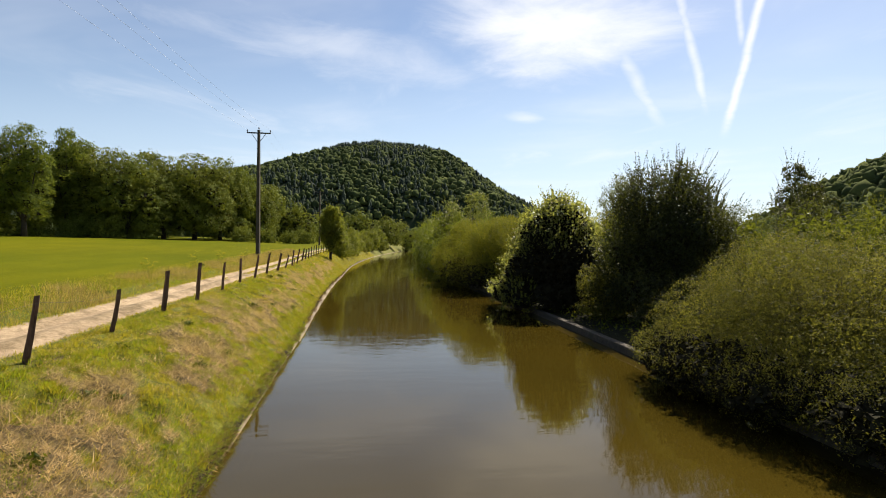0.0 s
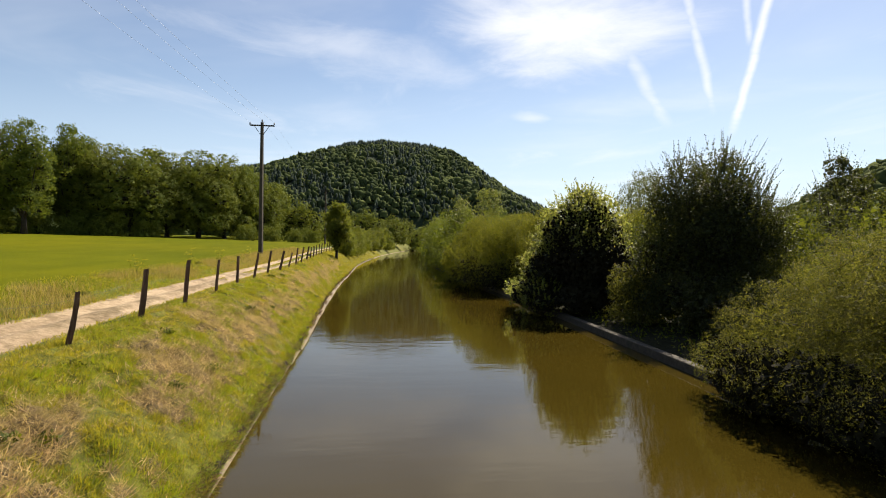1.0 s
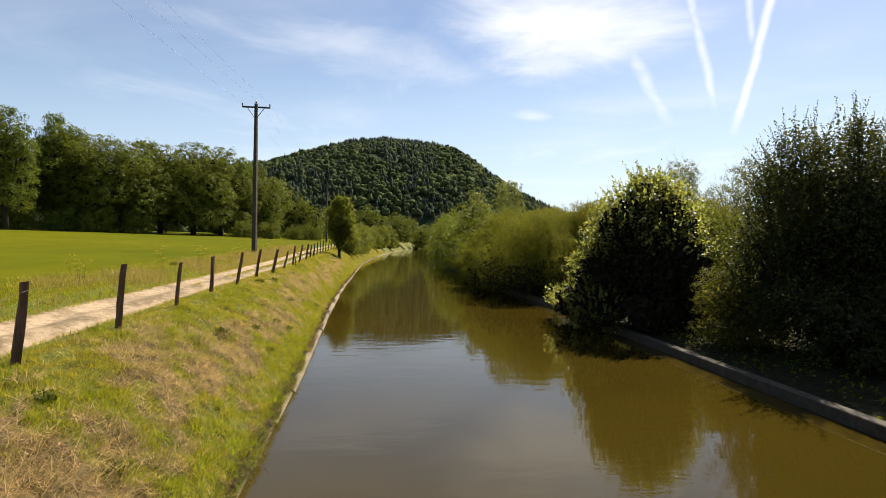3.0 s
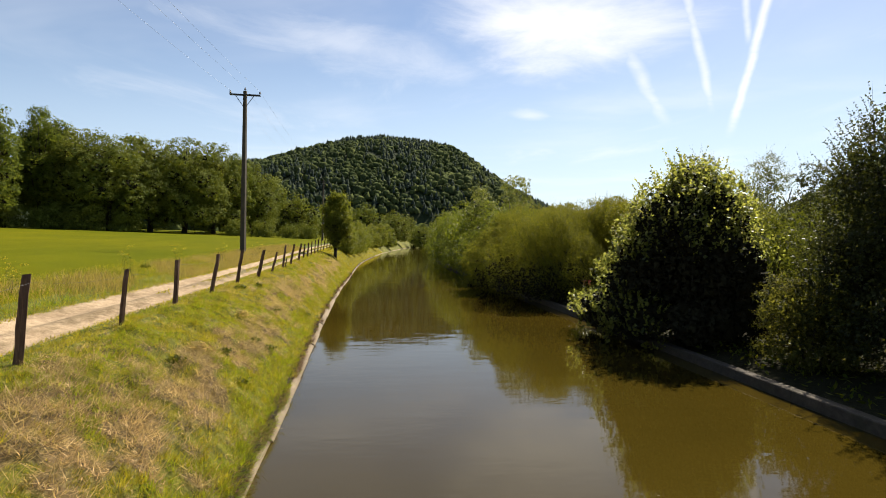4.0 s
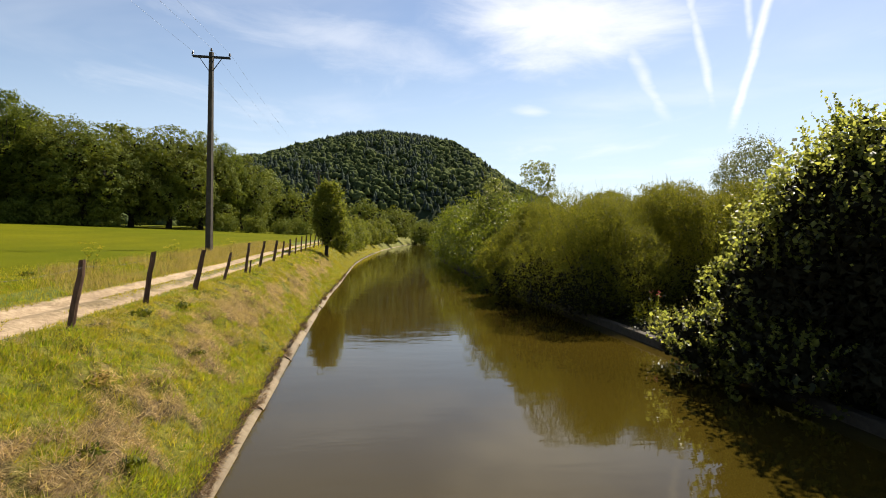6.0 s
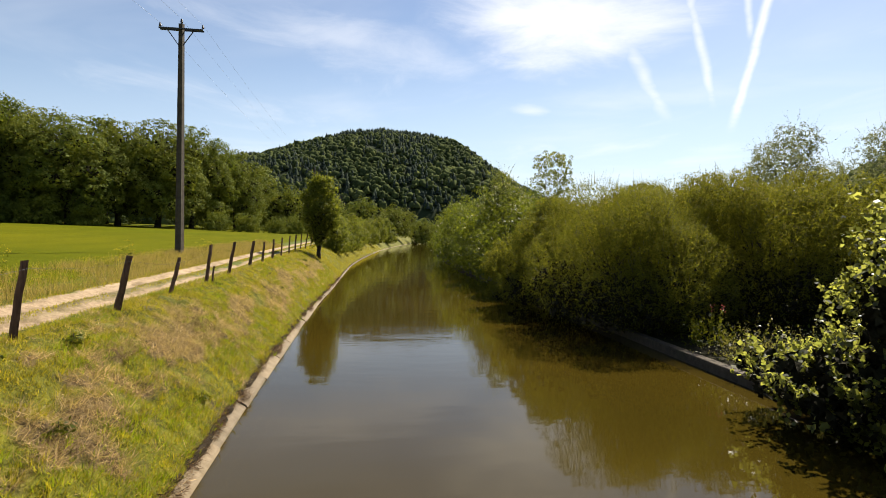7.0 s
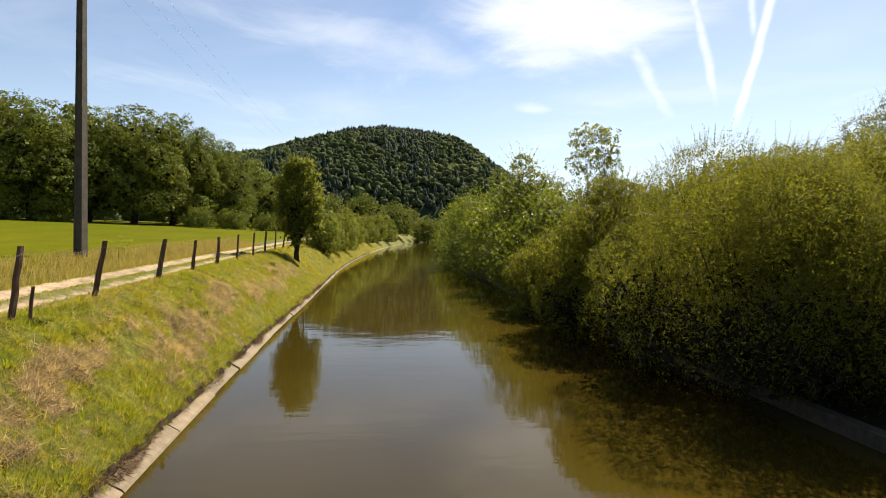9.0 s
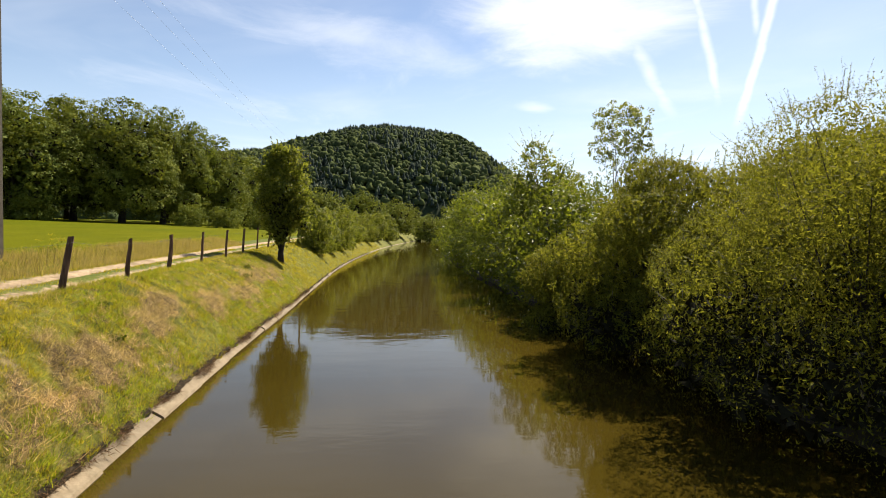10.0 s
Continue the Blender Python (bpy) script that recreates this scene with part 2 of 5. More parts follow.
GRASS, FIELD, WATER = ground_material(), field_material(), water_material()
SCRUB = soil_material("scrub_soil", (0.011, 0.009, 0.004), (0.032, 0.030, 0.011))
SOIL = soil_material("dark_soil", (0.016, 0.012, 0.007), (0.045, 0.033, 0.019))
KERB = concrete_material("sandy_concrete", (0.130, 0.095, 0.055), (0.235, 0.185, 0.120), 0.35)
WALL = concrete_material("stained_concrete", (0.036, 0.027, 0.018), (0.092, 0.072, 0.049), 0.5)
POLE = concrete_material("pole_concrete", (0.045, 0.035, 0.024), (0.095, 0.078, 0.056), 0.1)
POST = wood_material("weathered_post", (0.047, 0.025, 0.015), (0.172, 0.099, 0.061))
BARK = wood_material("bark", (0.016, 0.012, 0.009), (0.053, 0.042, 0.030), (14, 14, 3))
PALE_BARK = wood_material("pale_bark", (0.085, 0.075, 0.058), (0.192, 0.176, 0.149), (14, 14, 5))
STEEL = plain("galvanised_steel", (0.037, 0.037, 0.041), 0.5, 0.6)
CABLE = plain("cable", (0.42, 0.44, 0.47), 0.6, 0.0)
PORCELAIN = plain("insulator_glaze", (0.053, 0.040, 0.032), 0.25)
OAK = foliage("oak_leaves", (0.088, 0.112, 0.018), (0.132, 0.160, 0.027), (0.190, 0.210, 0.042), 0.24, 0.7, 0.30, 0.08, (0.231, 0.244, 0.027))
ASH = foliage("ash_leaves", (0.066, 0.090, 0.013), (0.095, 0.124, 0.020), (0.129, 0.156, 0.027), 0.42, 0.7, 0.30, 0.08, (0.201, 0.232, 0.024))
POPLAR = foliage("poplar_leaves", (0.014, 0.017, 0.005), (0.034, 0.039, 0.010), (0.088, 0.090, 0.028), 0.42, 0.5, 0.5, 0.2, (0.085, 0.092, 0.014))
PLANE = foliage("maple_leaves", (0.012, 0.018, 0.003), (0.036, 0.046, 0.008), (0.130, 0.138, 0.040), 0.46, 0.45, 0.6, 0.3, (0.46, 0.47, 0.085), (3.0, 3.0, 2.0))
BANK = foliage("bank_maple_leaves", (0.028, 0.040, 0.006), (0.076, 0.096, 0.013), (0.155, 0.165, 0.028), 0.46, 0.55, 0.5, 0.15, (0.300, 0.318, 0.028))
WILLOW = foliage("willow_leaves", (0.038, 0.043, 0.006), (0.110, 0.114, 0.014), (0.220, 0.214, 0.036), 0.30, 0.7, 0.4, 0.06, (0.370, 0.360, 0.030), (3.0, 3.0, 1.4))
SALLOW = foliage("sallow_leaves", (0.021, 0.023, 0.005), (0.060, 0.061, 0.012), (0.150, 0.142, 0.040), 0.34, 0.65, 0.6, 0.10, (0.240, 0.230, 0.030), (5.0, 5.0, 1.6))
SCRUB_LEAF = foliage("scrub_leaves", (0.022, 0.033, 0.005), (0.048, 0.063, 0.009), (0.095, 0.108, 0.018), 0.34, 0.7, 0.4, 0.08, (0.190, 0.208, 0.020))
ACACIA = foliage("acacia_leaves", (0.028, 0.043, 0.005), (0.063, 0.081, 0.009), (0.108, 0.121, 0.014), 0.42, 0.5, 0.4, 0.25, (0.225, 0.252, 0.015))
ASPEN = foliage("aspen_leaves", (0.044, 0.062, 0.018), (0.082, 0.104, 0.034), (0.135, 0.152, 0.060), 0.50, 0.45, 0.5, 0.3, (0.300, 0.320, 0.050))
GREY_WILLOW = foliage("grey_willow_leaves", (0.040, 0.052, 0.020), (0.085, 0.100, 0.040), (0.140, 0.152, 0.070), 0.45, 0.5, 0.4, 0.3, (0.200, 0.215, 0.075), (3.0, 3.0, 1.0))
# far leaf greens, with haze painted in as extra blue and grey
HAZY_LEAF = foliage("hazy_broadleaf", (0.050, 0.067, 0.033), (0.072, 0.093, 0.040), (0.105, 0.125, 0.048), 0.22, 0.95, 0.025, 0.02, (0.100, 0.120, 0.030))
HAZY_PINE = foliage("hazy_conifer", (0.036, 0.048, 0.044), (0.050, 0.065, 0.055), (0.068, 0.083, 0.062), 0.15, 0.95, 0.025, 0.02, (0.040, 0.058, 0.032))
BLADE = foliage("grass_blades", (0.048, 0.060, 0.003), (0.180, 0.188, 0.011), (0.350, 0.312, 0.034), 0.35, 0.6, 0.8, 0.2, None, (5.0, 4.0, 4.0))
LUSH = foliage("lush_blades", (0.046, 0.083, 0.002), (0.142, 0.211, 0.008), (0.245, 0.297, 0.020), 0.35, 0.6, 0.8, 0.2, None, (5.0, 4.0, 4.0))
HAY = foliage("straw_blades", (0.085, 0.044, 0.022), (0.330, 0.208, 0.120), (0.600, 0.440, 0.275), 0.25, 0.7, 0.7, 0.2, None, (6.0, 3.5, 4.0))
DRY = foliage("dry_verge", (0.105, 0.078, 0.030), (0.235, 0.182, 0.075), (0.350, 0.285, 0.130), 0.3, 0.7, 0.5, 0.2)
WEED = foliage("weed_leaves", (0.024, 0.040, 0.004), (0.056, 0.076, 0.007), (0.104, 0.114, 0.013), 0.35, 0.5, 1.0, 0.1)
ROOTS = foliage("dead_fringe", (0.034, 0.019, 0.012), (0.095, 0.056, 0.035), (0.180, 0.115, 0.070), 0.1, 0.9, 1.0, 0.1)
BLOSSOM = foliage("pink_blossom", (0.160, 0.016, 0.037), (0.266, 0.032, 0.075), (0.346, 0.080, 0.133), 0.3, 0.6, 1.0, 0.2)
YELLOW = foliage("yellow_blossom", (0.240, 0.192, 0.011), (0.320, 0.266, 0.022), (0.373, 0.320, 0.053), 0.3, 0.6, 1.0, 0.2)
# near-black: the shade inside crowns, put into the colour
SHADE_CORE = soil_material("shade_core", (0.012, 0.011, 0.005), (0.032, 0.028, 0.013))
HILL_SOIL = soil_material("forest_floor", (0.017, 0.025, 0.010), (0.028, 0.039, 0.016))
BRAMBLE = foliage("bramble_leaves", (0.020, 0.024, 0.006), (0.062, 0.066, 0.018), (0.200, 0.180, 0.075), 0.35, 0.45, 1.5, 0.4, (0.260, 0.240, 0.050), (4.0, 4.0, 4.0))


# Mesh helpers
rng = np.random.default_rng(7)


def mesh_object(name, me, mat, parent=None, label=""):
    ob = new(name, me)
    me.materials.append(mat)
    if parent is not None:
        ob.parent = parent
    if label:
        ob["label"] = label
    return ob


def quad_mesh(name, verts, corners=4):
    """A mesh of loose faces from an array (n * corners, 3)."""
    verts = np.ascontiguousarray(verts, dtype=np.float32)
    n = len(verts)
    me = bpy.data.meshes.new(name)
    me.vertices.add(n)
    me.vertices.foreach_set("co", verts.ravel())
    me.loops.add(n)
    me.loops.foreach_set("vertex_index", np.arange(n, dtype=np.int32))
    me.polygons.add(n // corners)
    me.polygons.foreach_set("loop_start", np.arange(0, n, corners, dtype=np.int32))
    me.update(calc_edges=True)
    me.validate()
    return me


def poly_mesh(name, verts, faces, smooth=False):
    me = bpy.data.meshes.new(name)
    me.from_pydata([tuple(v) for v in verts], [], faces)
    me.update()
    if smooth:
        me.polygons.foreach_set("use_smooth", [True] * len(me.polygons))
    return me


def part(name, bm, mat, parent, label=""):
    me = bpy.data.meshes.new(name)
    bm.to_mesh(me)
    bm.free()
    return mesh_object(name, me, mat, parent, label)


def unit(a):
    return a / np.maximum(np.linalg.norm(a, axis=-1, keepdims=True), 1e-9)


def leaf_quads(c, d, nrm, length, width):
    """Pointed leaves: centre, direction, normal, length and width of each."""
    d = unit(d)
    side = unit(np.cross(d, nrm))
    length, width = np.broadcast_to(length, len(c))[:, None], np.broadcast_to(width, len(c))[:, None]
    out = np.empty((len(c), 4, 3))
    out[:, 0], out[:, 2] = c - d * length / 2, c + d * length / 2
    out[:, 1], out[:, 3] = c + side * width / 2 - d * length * 0.08, c - side * width / 2 - d * length * 0.08
    return out.reshape(-1, 3)


def tube(points, radii, sides=6):
    """Vertices and faces of a tapered tube along points."""
    pts = [Vector(p) for p in points]
    verts, faces = [], []
    for i, p in enumerate(pts):
        way = (pts[min(i + 1, len(pts) - 1)] - pts[max(i - 1, 0)]).normalized()
        a = way.orthogonal().normalized() if abs(way.z) > 0.9 else way.cross(Vector((0, 0, 1))).normalized()
        b = way.cross(a)
        for k in range(sides):
            w = 2 * math.pi * k / sides
            verts.append(p + (a * math.cos(w) + b * math.sin(w)) * radii[i])
    for i in range(len(pts) - 1):
        for k in range(sides):
            j = (k + 1) % sides
            faces.append((i * sides + k, i * sides + j, (i + 1) * sides + j, (i + 1) * sides + k))
    faces.append(tuple(range(sides))[::-1])
    faces.append(tuple(range((len(pts) - 1) * sides, len(pts) * sides)))
    return verts, faces


def joined(pieces):
    verts, faces = [], []
    for v, f in pieces:
        k = len(verts)
        verts += v
        faces += [tuple(i + k for i in g) for g in f]
    return verts, faces


# The plan: lines along the canal, all as functions of y
def curve(ys, xs):
    return lambda y: np.interp(y, ys, xs)


def smooth_curve(ys, xs, reach):
    """A rounded line through the plan, kept as a table with half-metre steps."""
    base = curve(ys, xs)
    table_y = np.arange(-70.0, 440.0, 0.5)
    table = np.mean([base(table_y + o) for o in np.linspace(-reach, reach, 9)], axis=0)
    steps = table.tolist()
    last = len(steps) - 2

    def line(y):
        if isinstance(y, np.ndarray):
            return np.interp(y, table_y, table)
        k = (y + 70.0) * 2.0
        i = min(max(int(k), 0), last)
        f = min(max(k - i, 0.0), 1.0)
        return steps[i] * (1 - f) + steps[i + 1] * f
    return line


left_edge = smooth_curve([-60, 8, 25, 42, 54, 64, 78, 98, 128, 157, 200, 240, 330, 420], [-2.6, -1.35, -0.97, -0.84, -0.33, 0.1, 0.55, 2.2, 5.6, 10.0, 17.6, 25.0, 44.0, 64.0], 7.0)
right_edge = smooth_curve([-60, 8, 23, 36, 62, 79, 113, 157, 200, 247, 330, 420], [7.4, 9.15, 9.75, 10.1, 10.6, 11.2, 14.2, 20.3, 27.9, 36.5, 54.5, 74.5], 7.0)
fence_line = smooth_curve([-60, 10, 16, 25, 36, 45, 54, 65, 86, 128, 200, 420], [-7.3, -4.35, -4.18, -3.88, -3.35, -3.05, -3.05, -2.95, -2.2, 1.2, 12.5, 58.5], 3.0)


# How much of the concrete lining the grass leaves bare
slab_width = smooth_curve([-60, 11, 18, 26, 34, 45, 60, 75, 420], [0.04, 0.05, 0.09, 0.15, 0.20, 0.18, 0.11, 0.06, 0.05], 1.5)


def track_z(y):
    return 1.60 + 0.0075 * min(max(y - 14.0, -40.0), 150.0)


def rough_land(x, y, scale, seed):
    return noise.noise(Vector((x * scale, y * scale, seed)))


def ground_z(x, y):
    """The height of the land at a place."""
    xl, xr, xf, zt = float(left_edge(y)), float(right_edge(y)), float(fence_line(y)), float(track_z(y))
    if xl - 0.02 < x < xr + 0.02:
        return -0.9
    if x <= xl - 0.02:
        d, top = xl - x, xl - xf
        if x > xf:
            w = slab_width(y)
            s = max(0.0, (d - w) / max(0.3, top - w))
            z = 0.06 + 0.55 * w + (zt - 0.12) * (1 - (1 - min(1.0, s)) ** 1.7)
            if d < w:
                z = -0.12
            bumpy = min(1.0, max(0.0, (d - 0.35) / 0.4))
            return z + bumpy * (0.12 * rough_land(x, y, 0.8, 1.0) + 0.09 * rough_land(x, y, 1.9, 5.0) + 0.085 * rough_land(x, y, 3.4, 6.0))
        e = xf - x                    # metres beyond the fence, away from the water
        z = zt + 0.02 * rough_land(x, y, 1.3, 2.0)
        if 0.45 < e < 2.35:           # two wheel ruts and the crown between them
            z += -0.05 + 0.05 * math.cos((e - 1.4) / 0.95 * 2 * math.pi)
        rise = min(1.0, max(0.0, (e - 2.4) / 2.2))
        z += 0.30 * rise * rise * (3 - 2 * rise) + 0.030 * min(max(0.0, e - 3.0), 38)
        return z + 0.05 * rise * rough_land(x, y, 0.35, 4.0)
    d = x - xr
    if d < 0.28:
        return -0.9
    return 0.12 + 0.55 * min(1.0, d / 7.0) + 0.08 * rough_land(x, y, 0.6, 9.0) + 0.008 * min(max(0.0, d - 7), 60)


# The straw heaps: metres from the water, y, half width and half length
STRAW_HEAPS = [(1.3, 7.2, 0.4, 0.8), (1.8, 8.2, 0.35, 0.8), (0.95, 8.7, 0.3, 0.6), (1.77, 10.0, 0.35, 0.7), (1.25, 12.3, 0.4, 0.8), (1.35, 14.3, 0.55, 1.6), (1.6, 18.5, 0.70, 1.4), (1.2, 20.9, 0.38, 1.5),
               (1.05, 24.5, 0.35, 2.0), (1.15, 29.0, 0.28, 1.2), (1.25, 33.2, 0.45, 2.0), (1.3, 38.0, 0.25, 1.3), (0.85, 42.8, 0.32, 1.4), (1.27, 46.0, 0.25, 1.2), (1.1, 49.6, 0.28, 1.5), (0.95, 52.6, 0.28, 1.4), (1.3, 57.0, 0.3, 2.0)]
HEAPS_NEAR = {k: [h for h in STRAW_HEAPS if abs(h[1] - k - 0.5) < 5.0] for k in range(-10, 140)}


def patch(x, y):
    """Where the bank was cut and the straw lies: high in the dry patches."""
    d = left_edge(y) - x
    best = 0.0
    for hd, hy, rd, ry in HEAPS_NEAR.get(int(y), ()):
        q = ((d - hd) / rd) ** 2 + ((y - hy) / ry) ** 2
        if q < 4.0:
            best = max(best, math.exp(-0.5 * q))
    return 0.80 * best - 0.27 + 0.50 * noise.noise(Vector((x * 1.5, y * 0.9, 3.3))) + 0.62 * noise.noise(Vector((x * 3.4, y * 2.2, 8.1))) + 0.25 * noise.noise(Vector((x * 8.0, y * 6.0, 1.7)))


# Structure: ground, field, track, water, edging
def land_sheet(name, mat, ys, offsets_of, label):
    """A grid: for each y, the x of each column."""
    verts, faces = [], []
    for y in ys:
        xs = offsets_of(y)
        for x in xs:
            verts.append((x, y, ground_z(x, y)))
    n = len(xs)
    for i in range(len(ys) - 1):
        for k in range(n - 1):
            a = i * n + k
            faces.append((a, a + 1, a + n + 1, a + n))
    return tagged(mesh_object(name, poly_mesh(name, verts, faces, True), mat), label, "ground", kind="structure")


LONG_Y = [-400, -200, -100, -60, -40, -25, -15] + list(np.arange(-10, 4, 0.8)) + list(np.arange(4, 50, 0.15)) + list(np.arange(50, 64, 0.3)) + list(np.arange(64, 100, 0.6)) + list(np.arange(100, 200, 4)) + [210, 230, 260, 300, 350, 420, 600, 900, 1500, 2500, 4000]


def bank_columns(y):
    xl, xr, xf = float(left_edge(y)), float(right_edge(y)), float(fence_line(y))
    left = [xf - e for e in (0.5, 0.35, 0.2, 0.0)]
    slope = list(xf + (xl - slab_width(y) - 0.005 - xf) * np.linspace(0.04, 1.0, 30))
    canal = [xl - slab_width(y) + 0.005, xl - 0.02, xl + 0.02, xl + 3, xr - 3, xr - 0.02, xr + 0.05, xr + 0.20, xr + 0.275]
    return left + slope + canal


def scrub_columns(y):
    xr = float(right_edge(y))
    return [xr + d for d in (0.275, 0.285, 0.32, 0.6, 1, 1.6, 2.4, 3.4, 5, 7, 10, 14, 20, 30, 50, 90, 160, 300, 600, 1500, 4000)]


def field_columns(y):
    xf = float(fence_line(y))
    return [xf - e for e in (4000, 1500, 700, 350, 180, 120, 90, 70, 55, 44, 36, 30, 25, 21, 17.5, 14.5, 12, 10, 8.5, 7.3, 6.3, 5.5, 4.8, 4.2, 3.7, 3.3)]


def track_columns(y):
    xf = float(fence_line(y))
    return [xf - e for e in np.arange(3.3, 0.49, -0.1)]


def track_surface():
    """Dirt in the wheel tracks, grass at the sides and on the crown, with a wandering border."""
    m = Nodes("track_surface")
    xyz = m.add("ShaderNodeUVMap")
    sep = m.nt.nodes.new("ShaderNodeSeparateXYZ")
    m.link(xyz.outputs[0], sep.inputs[0])
    wander = m.noise(1.1, 5, 0.7)
    fine = m.noise(8.0, 5, 0.75)

    def calc(op, a, b):
        n = m.nt.nodes.new("ShaderNodeMath")
        n.operation = op
        for i, v in enumerate((a, b)):
            if isinstance(v, (int, float)):
                n.inputs[i].default_value = v
            else:
                m.link(v, n.inputs[i])
        return n.outputs[0]

    e = calc("ADD", sep.outputs[0], calc("MULTIPLY", calc("SUBTRACT", wander, 0.5), 0.85))
    e = calc("ADD", e, calc("MULTIPLY", calc("SUBTRACT", fine, 0.5), 0.50))
    inside = calc("MULTIPLY", m.span(e, 0.52, 0.66), m.span(e, 2.50, 2.30))
    # the crown carries more grass further along the track
    along = m.span(sep.outputs[1], 0.28, 0.50)
    crown = calc("MULTIPLY", calc("MULTIPLY", m.span(e, 1.08, 1.22), m.span(e, 1.72, 1.55)), along)
    rut = calc("MULTIPLY", calc("MULTIPLY", m.span(e, 1.0, 1.25), m.span(e, 1.9, 1.6)), m.span(m.noise(0.9, 6, 0.75), 0.40, 0.62, 0.05, 0.75))
    small, grit = m.noise(7.0, 6, 0.7), m.noise(45.0, 4, 0.8)
    dirt = m.ramp(small, ((0.25, (0.190, 0.134, 0.080)), (0.55, (0.330, 0.250, 0.160)), (0.8, (0.430, 0.345, 0.235))))
    dirt = m.mix(1.0, dirt, m.ramp(m.noise(0.8, 5), ((0.35, (0.80, 0.76, 0.72)), (0.65, (1.12, 1.1, 1.08)))), "MULTIPLY")
    dirt = m.mix(rut, dirt, m.ramp(small, ((0.3, (0.070, 0.049, 0.022)), (0.7, (0.150, 0.108, 0.056)))))
    grass = m.ramp(small, ((0.30, (0.045, 0.056, 0.006)), (0.6, (0.091, 0.104, 0.011)), (0.8, (0.149, 0.138, 0.027))))
    dirt = m.mix(m.span(m.noise(2.2, 5, 0.7, (1.0, 0.45, 1.0)), 0.50, 0.66, 0.0, 0.75), dirt, m.ramp(fine, ((0.3, (0.085, 0.056, 0.028)), (0.7, (0.190, 0.134, 0.072)))))
    col = m.mix(inside, grass, m.mix(crown, dirt, grass))
    col = m.mix(1.0, col, m.ramp(grit, ((0.3, (0.75, 0.75, 0.75)), (0.7, (1.2, 1.2, 1.2)))), "MULTIPLY")
    n = m.bump(small, 0.5, 0.06)
    return m.finish(col, 0.95, m.bump(grit, 0.5, 0.015, n), 0.15)


ground = land_sheet("ground", GRASS, LONG_Y, bank_columns, "grassy canal bank with straw patches and a far wooded valley floor")
straw_layer = ground.data.attributes.new("straw", "FLOAT", "POINT")
straw_layer.data.foreach_set("value", [min(1.0, max(0.0, (patch(v.co.x, v.co.y) - 0.08) / 0.16)) if 2 < v.co.y < 64 and v.co.x < left_edge(v.co.y) else 0.0 for v in ground.data.vertices])
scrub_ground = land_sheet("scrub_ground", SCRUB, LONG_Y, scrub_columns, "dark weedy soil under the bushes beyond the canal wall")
field = land_sheet("field", FIELD, LONG_Y, field_columns, "bright green mown meadow beside the dirt track")
TRACK_Y = [y for y in LONG_Y if -60 <= y <= 420]
track = land_sheet("road", track_surface(), TRACK_Y, track_columns, "pale two-rut dirt track with a grassy crown along the fence")
uv_layer = track.data.uv_layers.new(name="across")
cols = len(track_columns(0))
span_e = np.arange(3.3, 0.49, -0.1)
idx = np.empty(len(track.data.loops), dtype=np.int32)
track.data.loops.foreach_get("vertex_index", idx)
across = np.stack([span_e[idx % cols], np.array(TRACK_Y)[idx // cols] / 100.0], 1)
uv_layer.data.foreach_set("uv", across.astype(np.float32).ravel())


def water_sheet():
    ys = [-60, -40] + list(np.arange(-30, 330, 3.0))
    verts, faces = [], []
    for y in ys:
        verts += [(float(left_edge(y)) - 0.03, y, 0.0), (float(right_edge(y)) + 0.03, y, 0.0)]
    for i in range(len(ys) - 1):
        faces.append((2 * i, 2 * i + 1, 2 * i + 3, 2 * i + 2))
    return tagged(mesh_object("water", poly_mesh("water", verts, faces), WATER), "murky olive canal water with faint ripples", "water", kind="structure")


water_sheet()


def prism_along(edge, y0, y1, profile, steps=4):
    """A profile (offset, height) swept along a line of the plan, with closed ends."""
    verts, faces = [], []
    n = len(profile)
    for y in np.linspace(y0, y1, steps):
        x = float(edge(y))
        verts += [(x + o, y, h) for o, h in profile]
    for i in range(steps - 1):
        for k in range(n):
            j = (k + 1) % n
            faces.append((i * n + k, i * n + j, (i + 1) * n + j, (i + 1) * n + k))
    faces += [tuple(range(n)), tuple(range((steps - 1) * n, steps * n))[::-1]]
    return verts, faces


